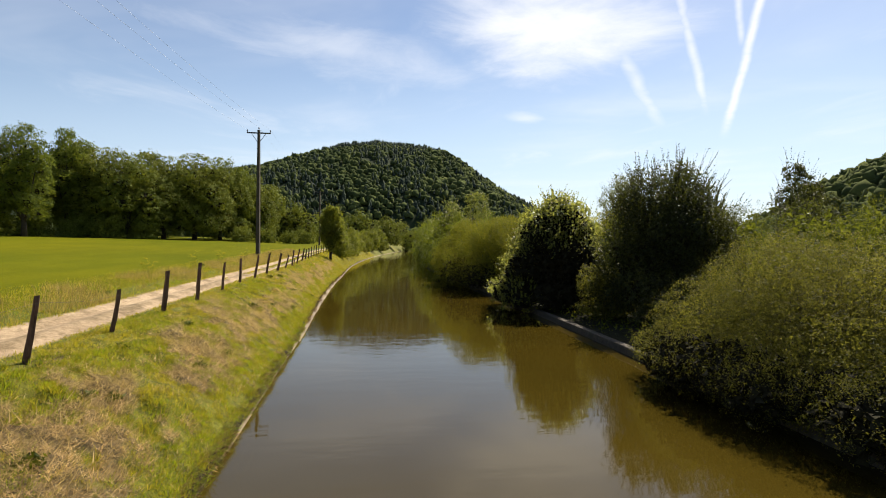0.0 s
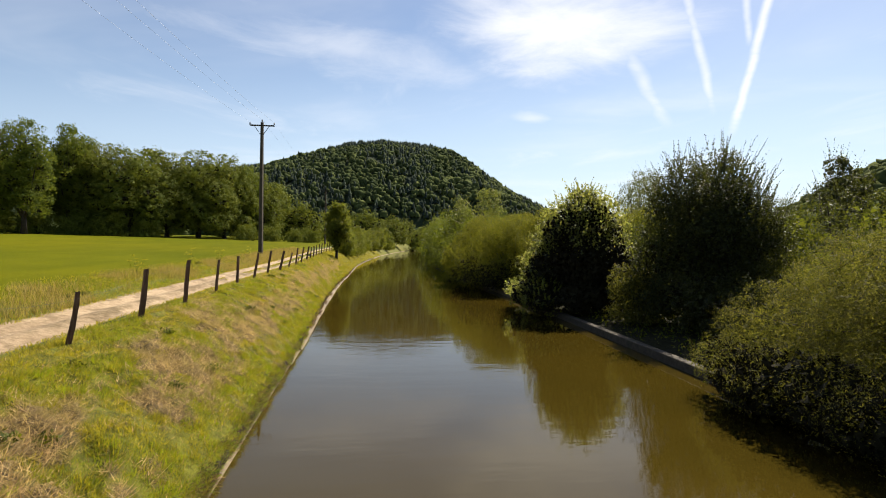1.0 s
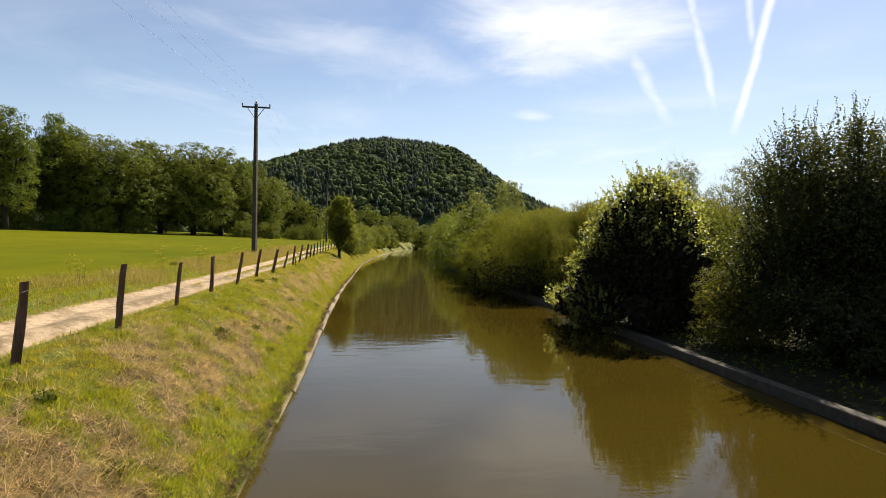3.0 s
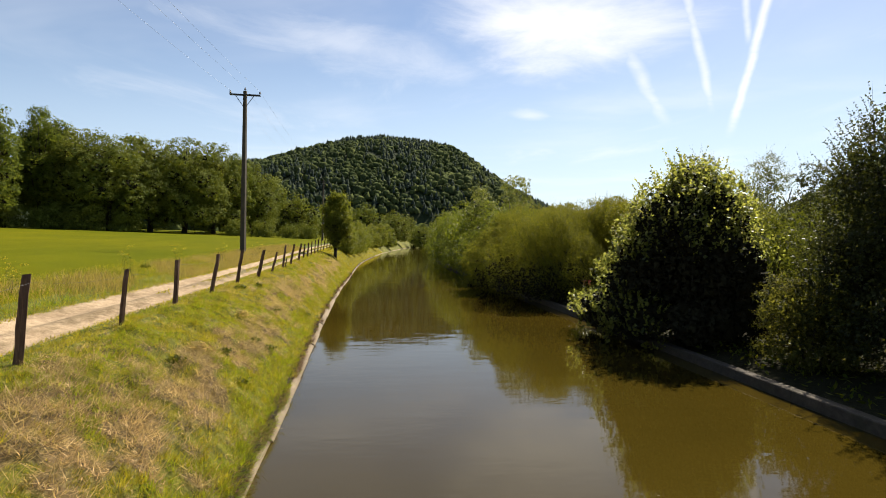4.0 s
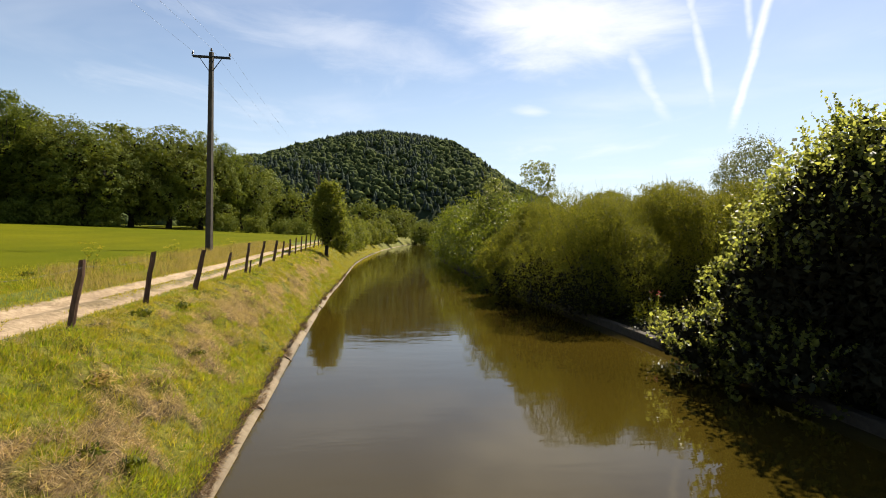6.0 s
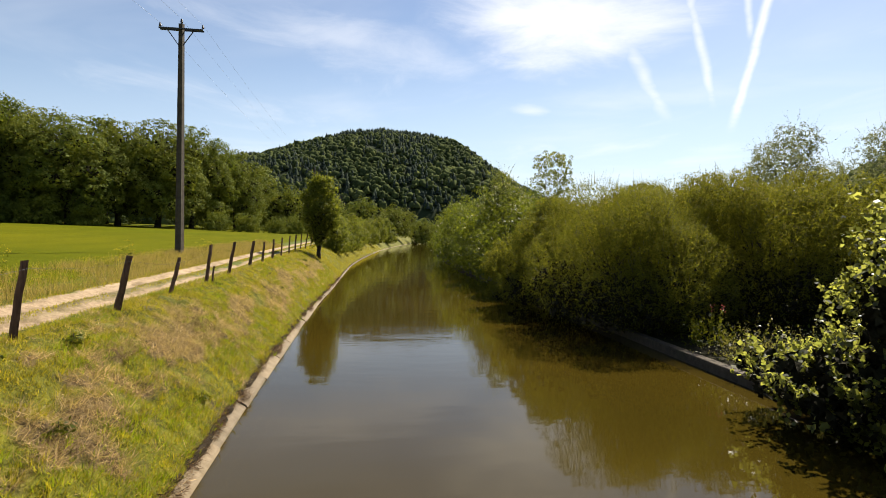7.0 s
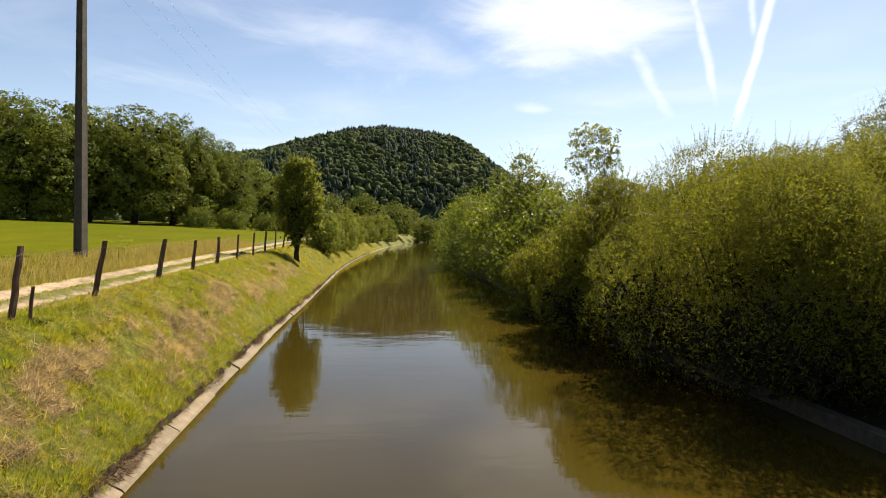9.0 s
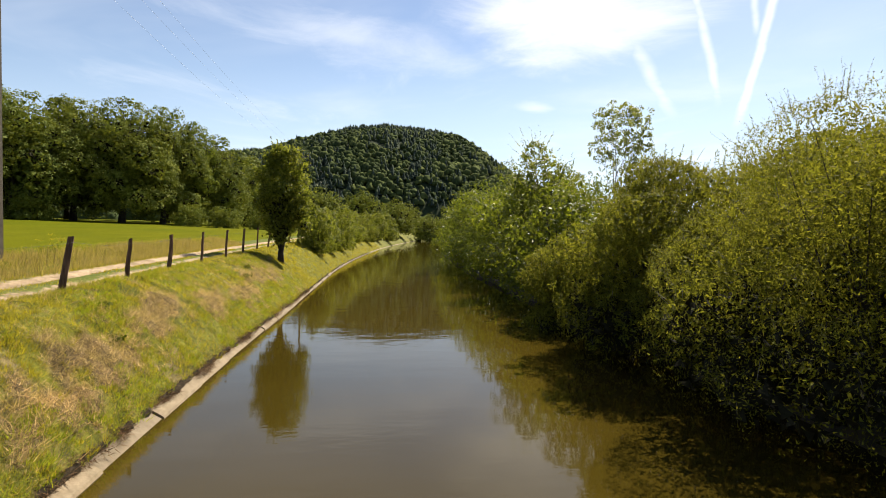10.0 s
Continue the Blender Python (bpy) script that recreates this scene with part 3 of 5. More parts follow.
def edging():
    """The sloping concrete lining on the track side, slab by slab."""
    base = tagged(new("canal_edging"), "sloping pale concrete slabs lining the grassy bank", "canal edging", kind="structure")
    y = -6.0
    while y < 120:
        length = 2.05 if y < 80 else 4.1
        w = slab_width(y) + 0.02
        lift, lean = rng.uniform(-0.04, 0.02) - (0.06 if y < 18 else 0.0), rng.uniform(-0.04, 0.02)
        prof = [(0.015 + lean, -0.30), (0.03 + lean, -0.30), (0.03 + lean, 0.00 + lift), (0.0 + lean, 0.045 + lift), (-w + lean, 0.055 + 0.55 * w + lift), (-w - 0.03 + lean, 0.05 + 0.55 * w + lift), (-w - 0.05 + lean, -0.30)]
        v, f = prism_along(left_edge, y + 0.012, y + length - 0.012, prof)
        mesh_object("slab", poly_mesh("slab", v, f), KERB, base)
        y += length
    verts, faces = [], []
    ys = np.arange(-6, 110, 0.11)
    for yy in ys:
        w = slab_width(yy) * (0.92 + 0.45 * rough_land(yy, 0.0, 0.8, 2.0) + 0.40 * rough_land(yy, 0.0, 3.1, 6.0)) + 0.012 * rng.normal()
        x, h = float(left_edge(yy)), 0.055 + 0.55 * slab_width(yy)
        verts += [(x - w + 0.012, yy, h - 0.02), (x - w - 0.01, yy, h + 0.035 + 0.015 * rng.normal()), (x - w - 0.05, yy, h + 0.06 + 0.012 * rng.normal()), (x - w - 0.13, yy, h + 0.04)]
    for i in range(len(ys) - 1):
        for k in range(3):
            faces.append((i * 4 + k, i * 4 + k + 1, i * 4 + k + 5, i * 4 + k + 4))
    mesh_object("soil_lip", poly_mesh("soil_lip", verts, faces), SOIL, base, "crumbling dark soil edge above the slabs")
    v, f = prism_along(left_edge, 120, 330, [(0.03, -0.3), (0.03, 0.0), (-0.06, 0.06), (-0.1, -0.3)], 40)
    mesh_object("far_lining", poly_mesh("far_lining", v, f), KERB, base)


def wall_right():
    base = tagged(new("canal_wall"), "low grey concrete canal wall under overhanging bushes", "canal wall", kind="structure")
    y = -8.0
    while y < 150:
        length = 6.0
        lift = rng.uniform(-0.015, 0.015)
        prof = [(0.0, -0.9), (0.0, 0.245 + lift), (0.018, 0.265 + lift), (0.262, 0.265 + lift), (0.28, 0.245 + lift), (0.28, -0.9)]
        v, f = prism_along(right_edge, y + 0.008, y + length - 0.008, prof, 5)
        mesh_object("wall_section", poly_mesh("wall_section", v, f), WALL, base)
        y += length
    v, f = prism_along(right_edge, 150, 330, [(0.0, -0.9), (0.0, 0.26), (0.28, 0.26), (0.28, -0.9)], 40)
    mesh_object("far_wall", poly_mesh("far_wall", v, f), WALL, base)


edging()
wall_right()


# Trees and shrubs
def ball(n):
    return unit(rng.normal(size=(n, 3)))


def sub_lumps(blobs, count, small, large, up=-0.6):
    """Smaller lumps seated on the outside of larger ones."""
    blobs = np.array(blobs, float)
    area = (blobs[:, 3] * blobs[:, 4] * blobs[:, 5]) ** (2 / 3)
    b = blobs[rng.choice(len(blobs), count, p=area / area.sum())]
    way = ball(count)
    way[:, 2] = np.where(way[:, 2] < up, -way[:, 2], way[:, 2])
    r = rng.uniform(small, large, (count, 1))
    c = b[:, :3] + way * np.maximum(b[:, 3:] - r * 0.62, 0.05)
    return np.concatenate([blobs, np.c_[c, r, r, r * 0.9]])


def lump_skin(blobs, count, shell=(0.88, 1.05), ragged=0.09, floor=-0.1):
    """Places over the outside of a heap of lumps, and the way outwards; none where one lump is buried in another."""
    blobs = np.array(blobs, float)
    area = (blobs[:, 3] * blobs[:, 4] * blobs[:, 5]) ** (2 / 3)
    p, out, have = [], [], 0
    wave = rng.normal(size=(6, 3)) * 3.0 / np.median(blobs[:, 3])
    phase = rng.uniform(0, 6.3, 6)
    while have < count:
        n = int((count - have) * 1.6) + 200
        which = rng.choice(len(blobs), n, p=area / area.sum())
        b = blobs[which]
        way = ball(n)
        c = b[:, :3] + way * b[:, 3:] * rng.uniform(*shell, (n, 1))
        c += way * (ragged * b[:, 3] * np.sin(c @ wave.T + phase).sum(1) * 0.45)[:, None]
        ok = c[:, 2] > floor
        for k, o in enumerate(blobs):
            ok &= (which == k) | ((((c - o[:3]) / o[3:]) ** 2).sum(1) > 0.62)
        p.append(c[ok]), out.append(way[ok])
        have += int(ok.sum())
        if n > 200 and ok.sum() == 0:
            break
    return np.concatenate(p)[:count], np.concatenate(out)[:count]


def lump_leaves(blobs, count, size, thin, jitter=0.45, droop=0.25, shell=(0.88, 1.05), ragged=0.09, floor=-0.1):
    """Leaves over the outside of a heap of lumps."""
    c, out = lump_skin(blobs, count, shell, ragged, floor)
    nrm = unit(out + (0, 0, 0.25) + rng.normal(size=c.shape) * jitter)
    d = unit(rng.normal(size=c.shape) + (0, 0, -droop))
    d = unit(d - nrm * (d * nrm).sum(1, keepdims=True) * 0.75)
    ln = size * rng.uniform(0.6, 1.35, len(c))
    return leaf_quads(c, d, nrm, ln, ln * thin)


def clump_leaves(blobs, clumps, per, reach, size, thin, jitter=0.4, shell=(0.90, 1.06), ragged=0.10, droop=0.2):
    """Leaves in domed sprays over the outside of a heap of lumps, with shaded gaps between the sprays."""
    at, out = lump_skin(blobs, clumps, shell, ragged)
    n = len(at)
    big = reach * rng.uniform(0.6, 1.35, n)
    way = ball(n * per).reshape(n, per, 3)
    up = unit(out + (0, 0, 0.55))
    # the leaves sit on the outer half of each spray
    dot = (way * up[:, None]).sum(-1, keepdims=True)
    way = np.where(dot < -0.15, way - 2 * dot * up[:, None], way)
    c = at[:, None] + way * big[:, None, None] * (rng.uniform(0.35, 1.0, (n, per, 1)) ** 0.6)
    nrm = unit(way * 0.8 + up[:, None] * 0.6 + rng.normal(size=c.shape) * jitter).reshape(-1, 3)
    c = c.reshape(-1, 3)
    keep = c[:, 2] > -0.1
    c, nrm = c[keep], nrm[keep]
    d = unit(rng.normal(size=c.shape) + (0, 0, -droop))
    d = unit(d - nrm * (d * nrm).sum(1, keepdims=True) * 0.75)
    ln = size * rng.uniform(0.6, 1.35, len(c))
    return leaf_quads(c, d, nrm, ln, ln * thin)


def thin_below(quads, z, rest):
    """Fewer leaves near the ground, so that the near-black core shows there as shade."""
    q = quads.reshape(-1, 4, 3)
    h = q[:, 0, 2]
    return q[rng.uniform(0, 1, len(q)) < np.clip(rest + (1 - rest) * h / z, 0, 1)].reshape(-1, 3)


def inside(blobs, count, reach):
    """Places inside a heap of lumps, and how high each lies, 0 at the foot and 1 at the top."""
    blobs = np.array(blobs, float)
    vol = blobs[:, 3] * blobs[:, 4] * blobs[:, 5]
    b = blobs[rng.choice(len(blobs), count, p=vol / vol.sum())]
    c = b[:, :3] + ball(count) * b[:, 3:] * (rng.uniform(0, 1, (count, 1)) ** 0.4) * reach
    c = c[c[:, 2] > -0.1]
    return c, c[:, 2] / (blobs[:, 2] + blobs[:, 5]).max()


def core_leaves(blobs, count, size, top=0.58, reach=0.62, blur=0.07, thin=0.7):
    """Leaves through the inside of a crown, below its leafy top; near-black ones paint its shade."""
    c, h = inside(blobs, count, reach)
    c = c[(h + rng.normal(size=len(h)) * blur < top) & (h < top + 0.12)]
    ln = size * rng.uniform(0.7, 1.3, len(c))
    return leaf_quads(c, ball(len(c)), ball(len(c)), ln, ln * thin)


def top_leaves(blobs, count, size, thin, bottom=0.45, reach=0.84):
    """Leaves through the depth of the upper crown."""
    c, h = inside(blobs, count, reach)
    c = c[h + rng.normal(size=len(h)) * 0.07 > bottom]
    ln = size * rng.uniform(0.7, 1.3, len(c))
    return leaf_quads(c, ball(len(c)) + (0, 0, 0.3), ball(len(c)), ln, ln * thin)


def shoot_leaves(blobs, shoots, length, per, leaf, thin, rise=0.9, low=-0.25):
    """Upright leafy shoots that break the outline; returns leaves and the twig lines."""
    blobs = np.array(blobs, float)
    area = (blobs[:, 3] * blobs[:, 4] * blobs[:, 5]) ** (2 / 3)
    b = blobs[rng.choice(len(blobs), shoots, p=area / area.sum())]
    way = ball(shoots)
    way[:, 2] = np.maximum(way[:, 2], low - rng.uniform(0, 0.4, shoots))
    way = unit(way)
    foot = b[:, :3] + way * b[:, 3:] * rng.uniform(0.70, 0.98, (shoots, 1))
    d = unit(way * (1, 1, 0.5) * 0.55 + (0, 0, rise) + rng.normal(size=foot.shape) * 0.22)
    ln = length * rng.uniform(0.45, 1.25, (shoots, 1))
    t = (np.arange(per) + rng.uniform(0, 1, (shoots, per))) / per
    bend = way * (1, 1, 0) * 0.18
    c = foot[:, None] + d[:, None] * (ln[:, None] * t[..., None]) + bend[:, None] * (ln[:, None] * t[..., None] ** 2)
    side = unit(rng.normal(size=(shoots, per, 3)))
    dirs = unit(side + d[:, None] * 0.7)
    size = leaf * (1.1 - 0.5 * t) * rng.uniform(0.7, 1.3, t.shape)
    c = (c + dirs * size[..., None] * 0.45).reshape(-1, 3)
    dirs = dirs.reshape(-1, 3)
    nrm = unit(rng.normal(size=c.shape) + (0, 0, 0.8))
    keep = c[:, 2] > -0.12
    size = size.ravel()
    return leaf_quads(c[keep], dirs[keep], nrm[keep], size[keep], size[keep] * thin), foot, d, ln


def shoots_twigs(foot, d, ln, count, r=0.006):
    """Thin twigs for some of the shoots, as crossed slivers."""
    pick = rng.choice(len(foot), min(count, len(foot)), replace=False)
    f, w, l = foot[pick], d[pick], ln[pick]
    c = f + w * l * 0.35
    return leaf_quads(c, w, ball(len(c)), (l[:, 0] * 1.3), r * 2.2)


def stems(height, blobs, trunk_r, limbs, stem_count=1, lean=0.1, fork=0.35):
    """Trunk or several stems from the foot, with limbs that reach into the crown."""
    blobs = np.array(blobs, float)
    pieces, limb_pieces = [], []
    for s in range(stem_count):
        a = 2 * math.pi * s / max(1, stem_count) + rng.uniform(0, 1)
        out = 0.0 if stem_count == 1 else 0.35
        top = Vector((math.cos(a) * height * out * 0.6 + rng.normal() * lean, math.sin(a) * height * out * 0.6 + rng.normal() * lean, height * rng.uniform(0.7, 0.9)))
        foot = Vector((math.cos(a) * 0.12 * (stem_count > 1), math.sin(a) * 0.12 * (stem_count > 1), -0.25))
        pts, rad = [], []
        for i in range(7):
            t = i / 6
            p = foot.lerp(top, t) + Vector((rng.normal(), rng.normal(), 0)) * (0.02 * height * t * (1 - t) * 2)
            pts.append(p)
            rad.append(trunk_r * (1.25 if i == 0 else 1.0) * (1 - 0.8 * t))
        pieces.append(tube(pts, rad, 8 if stem_count == 1 else 5))
        for _ in range(limbs // stem_count):
            t = rng.uniform(fork, 0.95)
            start = pts[int(t * 6)]
            b = blobs[rng.integers(len(blobs))]
            end = Vector(b[:3] + ball(1)[0] * b[3:] * rng.uniform(0.6, 0.95))
            if end.z < start.z - 0.3:
                end.z = start.z + 0.2
            mid = start.lerp(end, 0.5) + Vector((0, 0, -0.05 * (end - start).length))
            r0 = trunk_r * (1 - 0.8 * t) * 0.55
            limb_pieces.append(tube([start, mid, end], [r0, r0 * 0.6, r0 * 0.2], 4))
    return pieces, joined(limb_pieces) if limb_pieces else None


def slim(quads):
    """Small leaves as one pointed triangle each."""
    q = quads.reshape(-1, 4, 3)
    axis = (q[:, 2] - q[:, 0]) * 0.3
    return np.stack([q[:, 1] - axis, q[:, 2], q[:, 3] - axis], 1).reshape(-1, 3)


def plant(name, place, leaves, leaf_mat, wood, label, category, bark=BARK, group="", turn=0.0, extra=(), inner=None, inner_leaves=None, small_leaves=False):
    """A tree or shrub: an empty at its foot with trunk, limbs and crown."""
    base = new(name)
    base.matrix_basis = pose(*place, 0, 0, turn)
    tagged(base, label, category, group)
    trunk, limb = wood
    kind = "trunk" if len(trunk) == 1 else "stem"
    for v, f in trunk:
        mesh_object(kind, poly_mesh(kind, v, f, True), bark, base)
    if limb:
        mesh_object("branchwork", poly_mesh("branchwork", *limb, True), bark, base)
    mesh_object("crown", quad_mesh("crown", slim(leaves), 3) if small_leaves else quad_mesh("crown", leaves), leaf_mat, base)
    # dark filling that darkens the inside of the crown as shade would
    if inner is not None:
        tagged(mesh_object("shade_core", quad_mesh("shade_core", slim(inner), 3), SHADE_CORE, base), kind="stuff")
    if inner_leaves is not None:
        tagged(mesh_object("inner_foliage", quad_mesh("inner_foliage", slim(inner_leaves), 3), leaf_mat, base), kind="stuff")
    for part_name, quads, mat in extra:
        tagged(mesh_object(part_name, quad_mesh(part_name, quads), mat, base), kind="stuff")
    return base


def foot_at(x, y, sink=0.03):
    return (x, y, ground_z(x, y) - sink)


def sprawl(height, r, lobes, low=0.25, tall=1.0, squash=1.0, skirt=True):
    """Blobs for a rounded crown: a main mass and uneven lobes round it."""
    out = [(0, 0, height * (0.5 + low / 4), r * 0.72, r * 0.72 * squash, height * 0.42 * tall)]
    for k in range(lobes):
        a = 2 * math.pi * (k + rng.uniform(-0.3, 0.3)) / lobes
        h = height * rng.uniform(low, 0.80)
        f = math.sqrt(max(0.1, 1 - ((h / height - 0.45) / 0.62) ** 2))
        rr = r * rng.uniform(0.34, 0.50)
        out.append((math.cos(a) * (r * f - rr * 0.8), math.sin(a) * (r * f - rr * 0.8) * squash, h, rr, rr, rr * rng.uniform(0.8, 1.1)))
    for k in range(lobes + 2 if skirt else 0):
        a = 2 * math.pi * (k + rng.uniform(-0.3, 0.3)) / (lobes + 2)
        rr = r * rng.uniform(0.36, 0.46)
        hz = height * rng.uniform(0.16, 0.24)
        out.append((math.cos(a) * (r * 0.95 - rr * 0.8), math.sin(a) * (r * 0.95 - rr * 0.8) * squash, hz, rr, rr, hz * 1.05))
    for k in range(max(2, lobes // 3)):
        rr = r * rng.uniform(0.28, 0.42)
        out.append((rng.uniform(-0.4, 0.4) * r, rng.uniform(-0.4, 0.4) * r, height - rr * rng.uniform(0.8, 1.1), rr, rr, rr))
    return out


def big_sallow():
    """The broad dense shrub that hangs over the wall."""
    blobs = [(0, 0, 1.7, 2.3, 3.2, 1.55), (-1.1, 1.8, 1.3, 1.5, 1.8, 1.2), (-1.2, -1.8, 1.3, 1.4, 2.0, 1.2), (0.9, 1.2, 2.2, 1.7, 2.0, 1.4),
             (0.8, -1.6, 2.3, 1.8, 2.2, 1.4), (-0.6, 0.2, 2.4, 1.4, 1.7, 1.15), (-2.0, 0.4, 0.62, 1.2, 2.8, 0.70), (-1.6, 2.6, 0.6, 1.2, 1.2, 0.6), (-1.5, -2.6, 0.6, 1.2, 1.6, 0.6), (1.8, 0, 1.6, 1.6, 2.8, 1.5)]
    blobs = sub_lumps(blobs, 70, 0.35, 0.65)
    blobs = np.insert(blobs, 10, [(-2.1, -1.2, 0.45, 1.0, 1.3, 0.55), (-2.2, 1.4, 0.45, 1.0, 1.4, 0.55), (-1.9, -3.6, 0.5, 1.0, 1.2, 0.6)], 0)
    a = np.concatenate([clump_leaves(blobs, 5200, 13, 0.13, 0.046, 0.42, 0.6, (0.80, 1.05), 0.10), lump_leaves(blobs, 30000, 0.044, 0.44, 0.7, 0.25, (0.74, 1.04), 0.12)])
    a = thin_below(a, 1.1, 0.45)
    b, foot, d, ln = shoot_leaves(blobs, 3400, 0.40, 16, 0.044, 0.38, 0.75, -0.2)
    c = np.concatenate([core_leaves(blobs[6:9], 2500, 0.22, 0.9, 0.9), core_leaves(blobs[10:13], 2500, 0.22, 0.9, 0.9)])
    e = core_leaves(blobs[:13], 60000, 0.085, 1.1, 0.74, 0.14, 0.42)
    plant("sallow_bush", foot_at(11.0, 11.6), np.concatenate([a, b]), SALLOW, stems(3.0, blobs, 0.05, 30, 9, 0.3, 0.2),
          "broad dense grey-green sallow bush hanging over the canal wall", "bush", extra=[("twig_spray", shoots_twigs(foot, d, ln, 900), BARK)], inner=c, inner_leaves=e, small_leaves=True)


def poplar_thicket():
    """The tall dark multi-stemmed shrub with upright spires."""
    blobs = [(0, 0, 3.0, 2.2, 2.1, 2.7), (-0.9, 0.3, 4.5, 1.3, 1.3, 1.9), (0.7, 0.2, 5.0, 1.3, 1.3, 1.8), (1.4, -0.6, 3.3, 1.5, 1.3, 1.9), (-1.3, 0.8, 2.4, 1.3, 1.3, 1.7), (0.1, -0.8, 3.4, 1.6, 1.3, 2.1), (1.9, 0.5, 2.4, 1.3, 1.3, 1.6), (-1.4, -0.6, 1.1, 1.3, 1.4, 1.1), (0.3, -1.3, 1.1, 1.5, 1.2, 1.1), (-1.5, 1.2, 1.1, 1.2, 1.3, 1.1), (1.7, -0.5, 1.0, 1.4, 1.4, 1.0)]
    low = blobs
    blobs = sub_lumps(blobs, 60, 0.35, 0.7)
    a = lump_leaves(blobs, 26000, 0.085, 0.62, 0.8, 0.25, (0.66, 1.06), 0.16)
    b, foot, d, ln = shoot_leaves([(0, 0, 4.6, 1.9, 1.7, 1.5), (-0.9, 0.3, 4.5, 1.2, 1.2, 1.5), (0.8, 0.2, 5.2, 1.2, 1.2, 1.2), (1.8, 0, 3.6, 1.2, 1.2, 1.5), *low[3:5]], 520, 1.30, 48, 0.085, 0.62, 2.0, 0.0)
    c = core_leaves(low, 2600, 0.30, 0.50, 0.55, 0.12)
    e = core_leaves(low, 26000, 0.13, 1.1, 0.84, 0.1, 0.6)
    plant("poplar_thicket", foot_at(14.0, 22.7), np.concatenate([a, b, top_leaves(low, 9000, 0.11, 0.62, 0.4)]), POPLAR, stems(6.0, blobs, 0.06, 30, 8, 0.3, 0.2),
          "tall dark poplar thicket with upright leafy spires", "tree", extra=[("twig_spray", shoots_twigs(foot, d, ln, 500), BARK)], inner=c, inner_leaves=e)


def young_maple():
    """The rounded cone with big leaves, lit yellow along its edge."""
    blobs = [(0, 0, 2.5, 2.3, 2.3, 2.2), (0.2, 0, 4.0, 1.7, 1.7, 1.6), (-1.3, 0.5, 1.7, 1.35, 1.4, 1.5), (1.3, -0.4, 2.3, 1.35, 1.4, 1.7), (0.4, -1.3, 2.2, 1.4, 1.2, 1.6), (-0.5, 1.3, 2.4, 1.4, 1.3, 1.8), (-0.8, -0.3, 3.7, 1.3, 1.3, 1.3), (1.1, 0.2, 3.9, 1.3, 1.3, 1.3), (0.2, 0.1, 5.2, 0.8, 0.8, 0.8),
             (-2.0, 1.6, 0.75, 1.0, 1.6, 0.8), (-1.9, -0.2, 0.75, 1.1, 1.5, 0.8), (-1.7, 3.0, 0.6, 1.0, 1.2, 0.65), (-0.6, -1.7, 0.8, 1.4, 1.1, 0.8), (1.0, -1.7, 0.9, 1.4, 1.1, 0.9), (-1.2, 2.2, 0.7, 1.2, 1.1, 0.7)]
    low = blobs
    blobs = sub_lumps(blobs[:9], 60, 0.35, 0.7)
    a = thin_below(clump_leaves(blobs, 900, 13, 0.24, 0.12, 0.80, 0.6, (0.88, 1.05), 0.14), 5.9, -0.75)
    b, foot, d, ln = shoot_leaves(low[:9], 1500, 0.75, 22, 0.11, 0.8, 1.6, -0.4)
    rim = low[9:12] + low[14:] + [(-1.75, 0.9, 1.9, 0.85, 1.2, 1.1), (-1.5, 0.5, 3.1, 0.8, 1.0, 1.0)]
    b3, foot3, d3, ln3 = shoot_leaves(rim, 360, 0.42, 18, 0.10, 0.8, 0.9, -0.3)
    b = np.concatenate([thin_below(b, 5.8, -0.75), b3, clump_leaves(rim, 170, 12, 0.20, 0.11, 0.8, 0.6, (0.85, 1.05), 0.12)])
    # near-black leaves paint the shaded body of the crown
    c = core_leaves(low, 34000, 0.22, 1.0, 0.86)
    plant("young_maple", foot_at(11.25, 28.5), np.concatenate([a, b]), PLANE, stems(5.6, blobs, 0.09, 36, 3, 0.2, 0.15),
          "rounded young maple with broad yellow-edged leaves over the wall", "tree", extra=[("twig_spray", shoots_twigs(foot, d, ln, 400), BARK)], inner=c)


